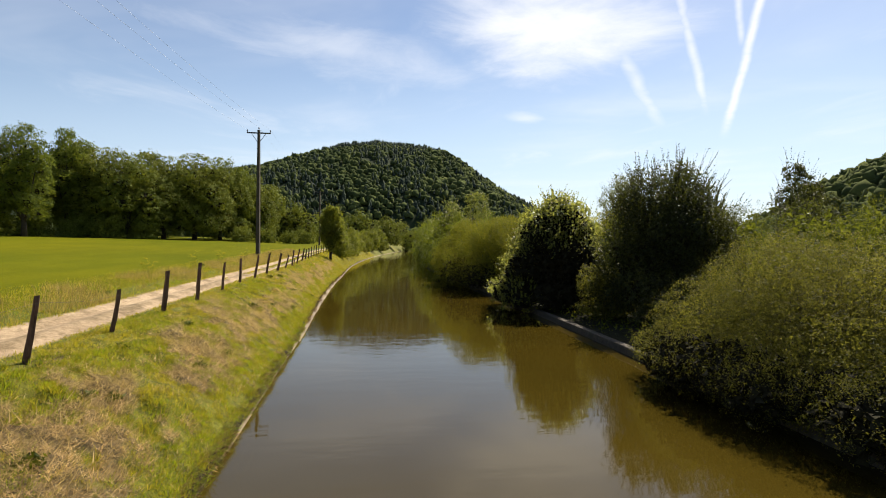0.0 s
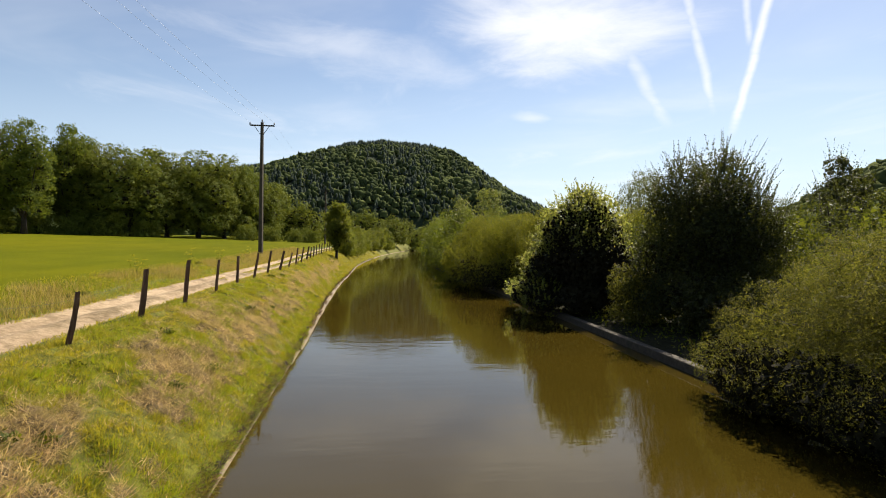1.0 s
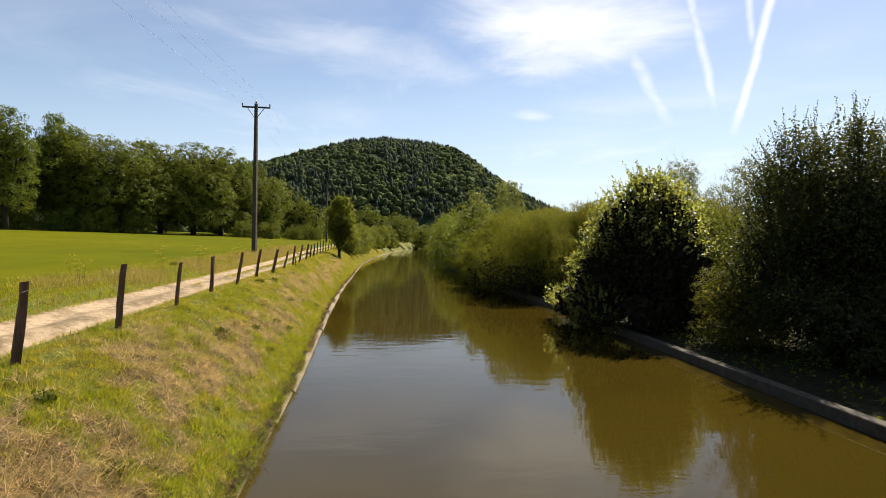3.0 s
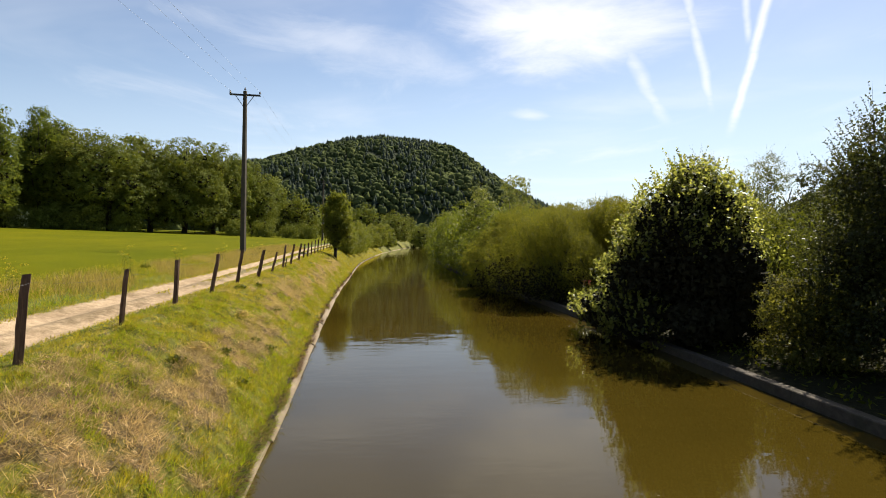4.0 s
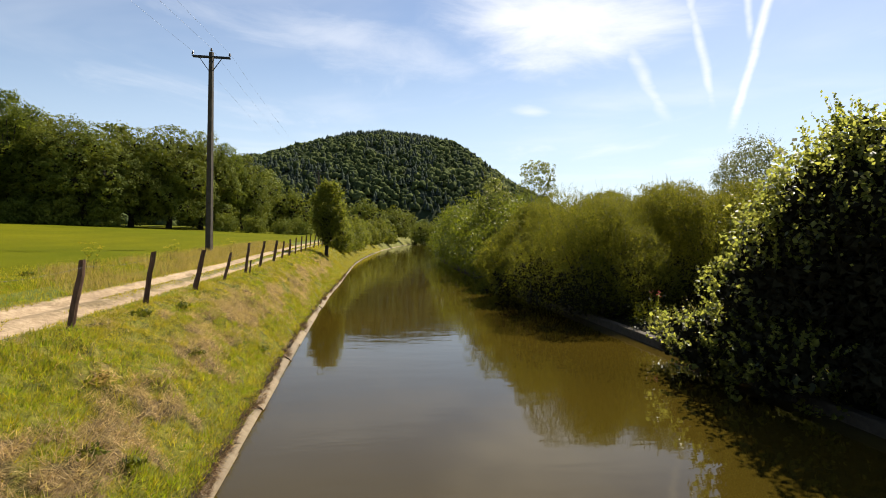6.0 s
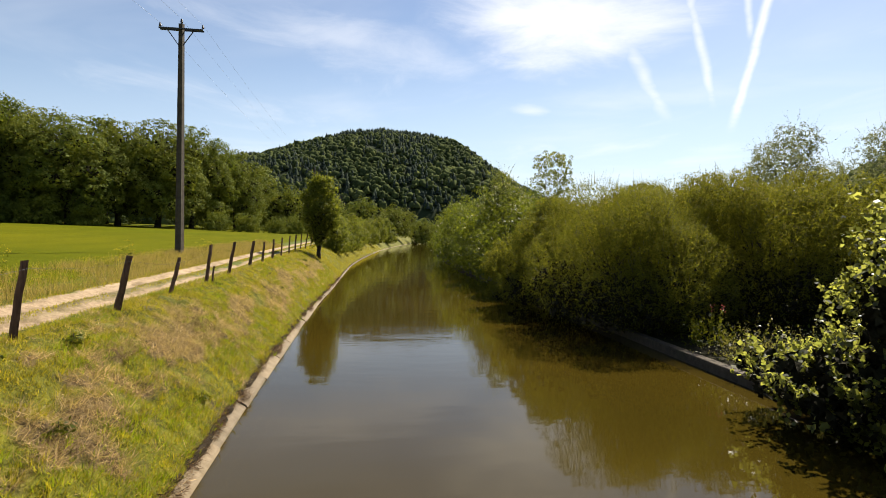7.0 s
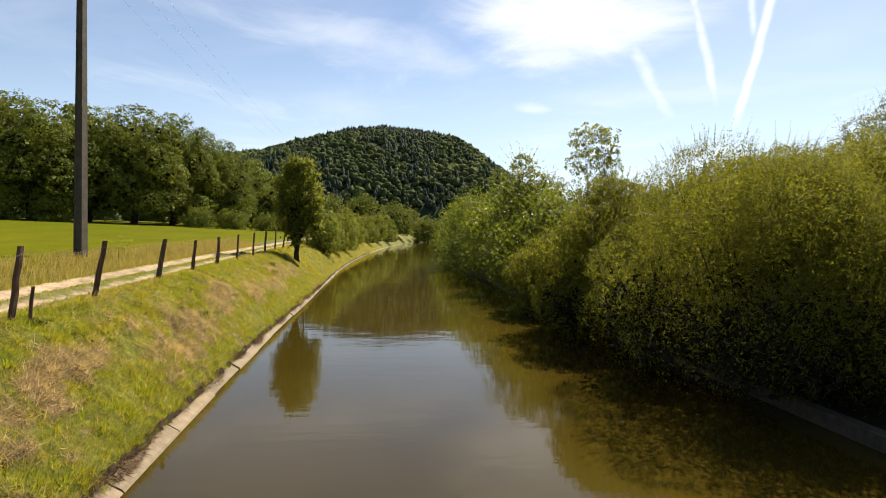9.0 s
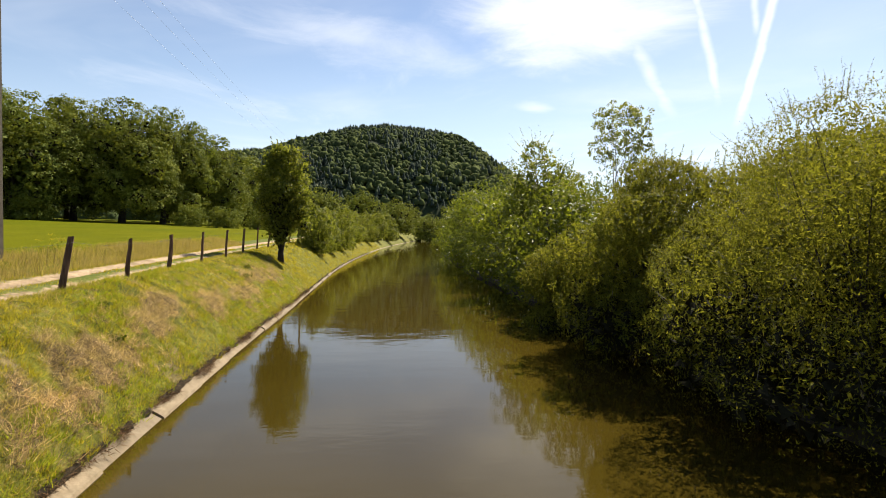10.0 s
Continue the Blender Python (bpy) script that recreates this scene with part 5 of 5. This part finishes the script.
POLE_SPOTS = [(-9.6, -32.0), (-7.15, 49.85), (-5.45, 110.0), (-3.2, 185.0)]
POLE_TOPS = []
for px, py in POLE_SPOTS:
    gz = ground_z(px, py)
    top = 12.90 if abs(py - 49.85) < 1 else gz + 10.4
    utility_pole((px, py, gz), -1.6, top - gz)
    POLE_TOPS.append((px, py, top))


def cables():
    for (xa, ya, za), (xb, yb, zb) in zip(POLE_TOPS[:-1], POLE_TOPS[1:]):
        for off, up in ((-0.95, 0.0), (0.95, 0.0), (0.0, 0.22)):
            a, b = Vector((xa + off, ya, za + up)), Vector((xb + off, yb, zb + up))
            sag = (b - a).length * 0.014
            pts = [a.lerp(b, t) - Vector((0, 0, 4 * sag * t * (1 - t))) for t in np.linspace(0, 1, 25)]
            v, f = tube(pts, [0.0035] * 25, 5)
            tagged(mesh_object("overhead_cable", poly_mesh("overhead_cable", v, f), CABLE), "thin grey overhead cable between the poles", "cable", "overhead cables")


cables()


# Grass
def blades(xy, height, width, mat, name, label, lean=0.5, lift=0.0, clumpy=0.0):
    """Grass blades as slim triangles standing on the land."""
    n = len(xy)
    z = np.array([ground_z(x, y) for x, y in xy.tolist()])
    foot = np.c_[xy, z - 0.01]
    foot[:, 2] += lift * rng.uniform(0, 1, n)
    a = rng.uniform(0, 2 * math.pi, n)
    side = np.c_[np.cos(a), np.sin(a), np.zeros(n)]
    h = height * rng.uniform(0.45, 1.3, n)
    if clumpy:
        h *= 1.0 + clumpy * np.array([noise.noise(Vector((x * 2.3, y * 2.3, 41.0))) + 0.6 * noise.noise(Vector((x * 5.5, y * 5.5, 43.0))) for x, y in xy.tolist()])
    d = unit(np.c_[rng.normal(size=(n, 2)) * lean, np.ones(n)])
    w = width * rng.uniform(0.6, 1.4, n)
    out = np.empty((n, 3, 3))
    out[:, 0] = foot - side * w[:, None] / 2
    out[:, 1] = foot + side * w[:, None] / 2
    out[:, 2] = foot + d * h[:, None]
    ob = mesh_object(name, quad_mesh(name, out.reshape(-1, 3), 3), mat)
    return tagged(ob, label, "grass", kind="stuff")


def tufts(centres, each, height, spread, width, mat, name, label, lean=0.9):
    """Clumps of blades that fan out from their middle."""
    n = len(centres)
    size = np.repeat(rng.uniform(0.5, 1.4, n), each)
    off = rng.normal(size=(n * each, 2)) * spread
    xy = np.repeat(centres, each, 0) + off * size[:, None]
    z = np.repeat([ground_z(x, y) for x, y in centres.tolist()], each) - 0.02
    m = n * each
    foot = np.c_[xy, z]
    a = rng.uniform(0, 2 * math.pi, m)
    side = np.c_[np.cos(a), np.sin(a), np.zeros(m)] * (width * rng.uniform(0.6, 1.4, m))[:, None] / 2
    d = unit(np.c_[off / spread * 0.45 * lean + rng.normal(size=(m, 2)) * 0.3 * lean, np.ones(m)])
    tip = foot + d * (height * size * rng.uniform(0.5, 1.2, m))[:, None]
    ob = mesh_object(name, quad_mesh(name, np.stack([foot - side, foot + side, tip], 1).reshape(-1, 3), 3), mat)
    return tagged(ob, label, "grass", kind="stuff")


def scatter(count, y0, y1, e0, e1, mask=None, bias=0.55):
    """Places on the land beside the fence line: e metres from it, negative towards the water. Denser near the start of the walk."""
    y = y0 + (y1 - y0) * rng.uniform(0, 1, count)
    f = rng.uniform(0, 1, count)
    x = np.empty(count)
    lo = fence_line(y) - e1
    hi = fence_line(y) - e0 if e0 >= 0 else left_edge(y) - slab_width(y)
    x = lo + (hi - lo) * f
    xy = np.c_[x, y]
    if mask:
        xy = xy[[mask(a, b) for a, b in xy.tolist()]]
    return xy


def straw_mask(x, y):
    return patch(x, y) > 0.14 + 0.06 * random.gauss(0, 1)


def green_mask(x, y):
    return patch(x, y) < 0.20 + 0.09 * random.gauss(0, 1)


def lush_mask(x, y):
    near_water = left_edge(y) - x
    return noise.noise(Vector((x * 0.8, y * 0.5, 21.0))) + (0.30 if near_water < 0.8 else 0.0) - 0.5 * max(0.0, patch(x, y)) > -0.02


def tuft_mask(x, y):
    return noise.noise(Vector((x * 2.2, y * 2.2, 31.0))) > 0.30


def dry_mask(x, y):
    e = fence_line(y) - x
    return noise.noise(Vector((x * 0.45, y * 0.30, 2.0))) + 0.2 * random.gauss(0, 1) > -0.12 + 0.15 * abs(e - 3.3) + (max(-0.22, (38 - y) * 0.02) if y > 20 else -0.10)


def thin_out(x, y):
    return random.random() < 1.25 - (fence_line(y) - x - 2.3) / 3.0


for count, y0, y1, tall, wide in ((150000, 4, 24, 0.070, 0.010), (110000, 24, 46, 0.075, 0.011), (50000, 46, 66, 0.09, 0.013)):
    blades(scatter(count, y0, y1, -1, 0.35, green_mask), tall, wide, BLADE, "bank_grass", "short yellow-green grass on the canal bank", 0.8, 0.0, 1.3)
for count, y0, y1, tall, wide in ((130000, 4, 26, 0.075, 0.010), (90000, 26, 62, 0.080, 0.012)):
    blades(scatter(count, y0, y1, -1, 0.35, lush_mask), tall, wide, LUSH, "lush_grass", "fresh green grass on the canal bank", 0.7, 0.0, 1.3)
tufts(scatter(1500, 4, 60, -1, 0.35, green_mask), 40, 0.13, 0.060, 0.009, BLADE, "grass_tufts", "uneven tufts of taller grass on the bank")
tufts(scatter(2000, 4, 60, -1, 0.35, lush_mask), 40, 0.11, 0.070, 0.011, LUSH, "lush_tufts", "fresh green clumps of grass on the bank")
tufts(scatter(1500, 4, 60, -1, 0.1, straw_mask), 40, 0.17, 0.08, 0.008, HAY, "straw_tufts", "matted clumps of cut straw on the bank", 2.0)
tufts(scatter(150, 8, 34, 2.5, 3.8, tuft_mask), 60, 0.42, 0.10, 0.011, DRY, "dry_tufts", "tall tan grass clumps along the track verge")
blades(scatter(330000, 4, 62, -1, 0.2, straw_mask), 0.20, 0.008, HAY, "cut_straw", "cut dry straw lying in patches on the bank", 2.4, 0.09)
blades(scatter(30000, 4, 62, -1, 0.2), 0.14, 0.007, HAY, "loose_straw", "loose straw scattered on the bank", 1.8, 0.03)
blades(scatter(36000, 62, 130, -1, 0.3), 0.14, 0.030, BLADE, "far_bank_grass", "short yellow-green grass on the canal bank", 0.6)
blades(scatter(70000, 6, 72, 2.35, 4.6, dry_mask), 0.28, 0.010, DRY, "verge_grass", "tall dry tan grass along the track verge", 0.40)
blades(scatter(110000, 6, 72, 2.25, 5.6, thin_out), 0.10, 0.011, BLADE, "verge_green", "green grass along the track verge", 0.6)
blades(scatter(40000, 6, 46, 2.4, 3.9, tuft_mask), 0.13, 0.012, LUSH, "verge_weeds", "tall green weeds in clumps along the track verge", 0.5)
blades(scatter(9000, 6, 90, 0.40, 0.72), 0.09, 0.014, BLADE, "track_side_grass", "short grass at the track's edge", 0.6)
blades(scatter(12000, 28, 95, 1.2, 1.6, lambda x, y: noise.noise(Vector((x * 0.9, y * 0.4, 12.0))) > -0.2), 0.07, 0.016, BLADE, "track_crown_grass", "short grass on the crown of the track", 0.6)


def fringe():
    """Dead grass that hangs over the top of the slabs, and living grass down to the water where they are buried."""
    for count, y0, y1, mat, name, label, gap in ((60000, 4, 62, ROOTS, "dead_fringe", "dark dead grass fringe above the concrete slabs", -0.08), (16000, 3, 24, LUSH, "edge_grass", "grass hanging down to the water", -0.3), (9000, 3, 30, HAY, "edge_straw", "straw hanging over the concrete slabs", 0.05)):
        y = rng.uniform(y0, y1, count)
        w = slab_width(y)
        d = w * (0.95 + 0.4 * np.sin(y * 2.3) * np.sin(y * 0.71)) + rng.uniform(-0.06, 0.20, count)
        keep = np.array([noise.noise(Vector((b * 0.9, 0.0, 5.0))) + 0.2 * random.gauss(0, 1) > gap for b in y.tolist()])
        d, y = np.maximum(d, 0.02)[keep], y[keep]
        n = len(y)
        foot = np.c_[left_edge(y) - d, y, 0.05 + 0.55 * d + rng.uniform(0, 0.05, n)]
        way = unit(np.c_[rng.uniform(-0.1, 1.0, n), rng.normal(size=n) * 0.6, rng.uniform(-0.7, 0.7, n)])
        tip = foot + way * (0.13 * rng.uniform(0.4, 1.3, n))[:, None]
        side = np.c_[np.zeros(n), np.ones(n), rng.normal(size=n) * 0.4] * 0.006
        out = np.stack([foot - side, foot + side, tip], 1)
        tagged(mesh_object(name, quad_mesh(name, out.reshape(-1, 3), 3), mat), label, "grass", kind="stuff")


fringe()


def weeds():
    """Broad-leaved weeds dotted over the bank and verge."""
    for i in range(30):
        y = 7.0 + 50.0 * rng.uniform() ** 1.4
        x = float(fence_line(y)) + rng.uniform(0.2, 2.3) if i % 5 else float(fence_line(y)) - rng.uniform(2.6, 4.4)
        blobs = [(0, 0, 0.05, 0.20, 0.20, 0.07)]
        leaves = lump_leaves(blobs, 110, 0.075, 0.42, 0.7, 0.2, (0.3, 1.1))
        plant("weed_plant", foot_at(x, y, 0.01), leaves, WEED, ([tube([(0, 0, -0.05), (0, 0, 0.14)], [0.01, 0.005], 5)], None), "broad-leaved green weed in the grass", "plant", group="weeds in the grass")
    for i in range(2):
        y = rng.uniform(9, 50)
        x = fence_line(y) + rng.uniform(0.5, 2.0)
        blobs = [(0, 0, 0.06, 0.26, 0.20, 0.10)]
        leaves = lump_leaves(blobs, 220, 0.13, 0.16, 0.9, 0.0, (0.2, 1.15))
        plant("withered_plant", foot_at(x, y, 0.01), leaves, HAY, ([tube([(0, 0, -0.05), (0, 0, 0.12)], [0.01, 0.005], 5)], None), "withered straw-coloured weed in the cut grass", "plant", group="withered weeds on the bank")
    for x, y in ((-7.6, 25.5), (-7.4, 31.5), (-7.3, 36.5), (-6.9, 43.0), (-6.4, 51.0)):
        blobs = [(0, 0, 0.30, 0.18, 0.18, 0.25)]
        b, foot, d, ln = shoot_leaves(blobs, 9, 0.38, 8, 0.08, 0.3, 1.5, 0.0)
        tips = foot + d * ln
        c = np.repeat(tips, 14, 0) + rng.normal(size=(len(tips) * 14, 3)) * (0.05, 0.05, 0.02)
        plant("fennel_plant", foot_at(x, y, 0.01), b, WEED, stems(0.55, blobs, 0.008, 6, 3, 0.05, 0.2), "tall wild fennel with flat yellow flower heads", "plant", group="wild fennel on the verge",
              extra=[("flower_spray", leaf_quads(c, ball(len(c)), ball(len(c)), 0.03, 0.03), YELLOW)])


weeds()


def understorey():
    """Nettles and low growth between the wall and the bushes."""
    n = 9000
    y = rng.uniform(4, 70, n)
    x = right_edge(y) + 0.30 + rng.gamma(1.6, 2.2, n)
    z = np.array([ground_z(a, b) for a, b in np.c_[x, y].tolist()])
    tall = np.array([0.5 + 0.5 * noise.noise(Vector((a * 0.6, b * 0.6, 17.0))) for a, b in np.c_[x, y].tolist()])
    c = np.c_[x, y, z + rng.uniform(0.02, 1.0, n) * 0.8 * tall]
    size = rng.uniform(0.08, 0.18, n)
    ob = mesh_object("nettle_growth", quad_mesh("nettle_growth", leaf_quads(c, ball(n) + (0, 0, -0.2), ball(n) + (0, 0, 0.8), size, size * 0.5)), WEED)
    tagged(ob, "low nettles and weeds under the bushes", "weeds", kind="stuff")


understorey()


# The wooded hills
def hill_height(x, y):
    """The main hill: a flat-topped dome with a steep end."""
    ridge = float(np.interp(x, [-700, -420, -260, -150, -92, -48, -3, 28, 58, 104, 122, 138, 160, 184, 208, 230, 275, 360], [15, 52, 71, 82, 93, 108, 121, 123, 123, 119, 107, 91, 73, 55, 37, 24, 4, 0]))
    t = (y - 770.0) / (330.0 if y < 770 else 420.0)
    return ridge * max(0.0, 1 - t * t) ** 0.8 + 6 * rough_land(x, y, 0.018, 3.0) * max(0.0, 1 - abs(t)) + 4.0 * rough_land(x, y, 0.05, 7.0) * max(0.0, 1 - abs(t)) * min(1.0, ridge / 30)


def side_hill_height(x, y):
    d = math.hypot((x - 1190) / 600, (y - 640) / 520)
    return 215 * max(0.0, 1 - d * d) + 8 * rough_land(x, y, 0.012, 5.0) * (1 if d < 1 else 0)


def far_ridge_height(x, y):
    d = math.hypot((x - 900) / 900, (y - 3300) / 420)
    return 140 * max(0.0, 1 - d * d) ** 0.7


def hill(name, height, x0, x1, y0, y1, nx, ny, mat, label):
    xs, ys = np.linspace(x0, x1, nx), np.linspace(y0, y1, ny)
    verts = [(x, y, height(x, y) + 1.6) for y in ys for x in xs]
    faces = [(j * nx + i, j * nx + i + 1, (j + 1) * nx + i + 1, (j + 1) * nx + i) for j in range(ny - 1) for i in range(nx - 1)]
    base = mesh_object(name, poly_mesh(name, verts, faces, True), mat)
    return tagged(base, label, "hill", kind="structure")


def island_mesh(name, verts, faces):
    """One mesh of many alike islands: verts (n, k, 3) and the triangles of one island."""
    n, k = verts.shape[:2]
    tri = (np.asarray(faces, np.int32)[None] + (np.arange(n, dtype=np.int32) * k)[:, None, None]).reshape(-1)
    me = bpy.data.meshes.new(name)
    me.vertices.add(n * k)
    me.vertices.foreach_set("co", np.ascontiguousarray(verts, dtype=np.float32).ravel())
    me.loops.add(len(tri))
    me.loops.foreach_set("vertex_index", tri)
    me.polygons.add(len(tri) // 3)
    me.polygons.foreach_set("loop_start", np.arange(0, len(tri), 3, dtype=np.int32))
    me.update(calc_edges=True)
    me.validate()
    return me


def dome_pattern():
    """The upper part of a ball, as unit vertices and triangles."""
    bm = bmesh.new()
    bmesh.ops.create_icosphere(bm, subdivisions=2, radius=1.0)
    bmesh.ops.delete(bm, geom=[v for v in bm.verts if v.co.z < -0.55], context="VERTS")
    bm.verts.index_update()
    v, f = np.array([tuple(p.co) for p in bm.verts]), [[p.index for p in g.verts] for g in bm.faces]
    bm.free()
    return v, f


def cone_pattern(tiers=3, sides=8):
    """A conifer's tiers: ragged skirts one above another."""
    v, f = [], []
    for k in range(tiers):
        z0, z1, rad = k / tiers * 0.8, min(1.0, (k + 1.7) / tiers * 0.8 + 0.08), 1.0 - 0.78 * k / tiers
        top = len(v)
        v.append((0, 0, z1))
        for i in range(sides):
            a = 2 * math.pi * (i + 0.5 * k) / sides
            m = rad * (1.0 if i % 2 else 0.66)
            v.append((math.cos(a) * m, math.sin(a) * m, z0 + (0.0 if i % 2 else 0.06)))
        f += [[top, top + 1 + i, top + 1 + (i + 1) % sides] for i in range(sides)]
    return np.array(v), f


def wood_on(height, places, pines, name_a, name_b, label_a, label_b, scale=1.0, tufts_each=3):
    """Crowns of a far wood: tiered cones for conifers, lumpy domes with loose tufts for broadleaf trees."""
    for pine, name, mat, label in ((True, name_a, HAZY_PINE, label_a), (False, name_b, HAZY_LEAF, label_b)):
        at = [p for p, k in zip(places, pines) if k == pine]
        n = len(at)
        if not n:
            continue
        foot = np.array([(x, y, height(x, y) + 1.0) for x, y in at])
        tall = rng.uniform(0.7, 1.4, (n, 1, 1)) * scale
        if pine:
            v, f = cone_pattern()
            turn = rng.uniform(0, 6.28, n)
            c, q = np.cos(turn)[:, None], np.sin(turn)[:, None]
            body = np.stack([v[:, 0] * c - v[:, 1] * q, v[:, 0] * q + v[:, 1] * c, np.repeat(v[None, :, 2], n, 0)], -1)
            body *= rng.uniform(0.75, 1.25, (n, len(v), 1)) * (1, 1, 0) + (0, 0, 1)
            body = foot[:, None] + (body * (2.3, 2.3, 6.4) + (0, 0, 1.4)) * tall
            me = island_mesh(name, body, f)
        else:
            v, f = dome_pattern()
            wave, phase = rng.normal(size=(n, 3, 3)) * 2.2, rng.uniform(0, 6.3, (n, 1, 3))
            swell = 1.0 + 0.20 * np.sin(v[None] @ wave + phase).sum(-1, keepdims=True) + rng.normal(size=(n, len(v), 1)) * 0.16
            body = foot[:, None] + (v[None] * swell * (2.7, 2.7, 3.0) + (0, 0, 2.0)) * tall
            me = island_mesh(name, body, f)
            if tufts_each:
                w = ball(n * tufts_each).reshape(n, tufts_each, 3)
                w[..., 2] = np.abs(w[..., 2])
                c = foot[:, None] + (w * (2.8, 2.8, 3.2) * rng.uniform(0.9, 1.15, (n, tufts_each, 1)) + (0, 0, 2.0)) * tall
                size = (rng.uniform(0.8, 1.7, (n, tufts_each)) * tall[..., 0]).ravel()
                loose = quad_mesh(name, slim(leaf_quads(c.reshape(-1, 3), rng.normal(size=(n * tufts_each, 3)), (w + rng.normal(size=w.shape) * 0.4).reshape(-1, 3), size, size * 0.7)), 3)
                tagged(mesh_object(name, loose, mat), label, "forest", kind="stuff")
        tagged(mesh_object(name, me, mat), label, "forest", kind="stuff")


hill("wooded_hill", hill_height, -560, 380, 440, 900, 95, 48, HILL_SOIL, "rounded hill densely covered in dark mixed woodland")
spots, kinds = [], []
while len(spots) < 9600:
    x, y = rng.uniform(-215, 310), rng.uniform(445, 800)
    if hill_height(x, y) < 18:
        continue
    if y > 775 and rng.uniform() < 0.6:
        continue
    spots.append((x, y))
    kinds.append(bool(rng.uniform() < 0.12 + 0.7 * (hill_height(x, y) > 104) + 0.45 * (rough_land(x, y, 0.014, 11.0) > 0.15)))
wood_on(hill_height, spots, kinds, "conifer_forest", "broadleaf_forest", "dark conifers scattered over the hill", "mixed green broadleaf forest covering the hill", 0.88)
hill("side_hill", side_hill_height, 430, 1600, 200, 1150, 60, 50, HILL_SOIL, "long wooded hillside beyond the scrub")
spots = []
while len(spots) < 1300:
    x, y = rng.uniform(600, 1000), rng.uniform(380, 1000)
    if side_hill_height(x, y) > 5:
        spots.append((x, y))
wood_on(side_hill_height, spots, [False] * len(spots), "conifer_forest", "hillside_forest", "", "light green forest on the far hillside", 3.0)
# the blued conifer colour gives the ridge its haze
hill("far_ridge", far_ridge_height, 0, 1800, 2880, 3720, 50, 16, HAZY_PINE, "faint distant ridge on the horizon")
spots = [(rng.uniform(-150, 330), rng.uniform(290, 450)) for _ in range(900)]
spots = [(x, y) for x, y in spots if not (left_edge(y) - 12 < x < right_edge(y) + 4)]
wood_on(lambda x, y: 2.0, spots, [False] * len(spots), "conifer_forest", "valley_forest", "", "green woodland on the valley floor", 1.4, 26)
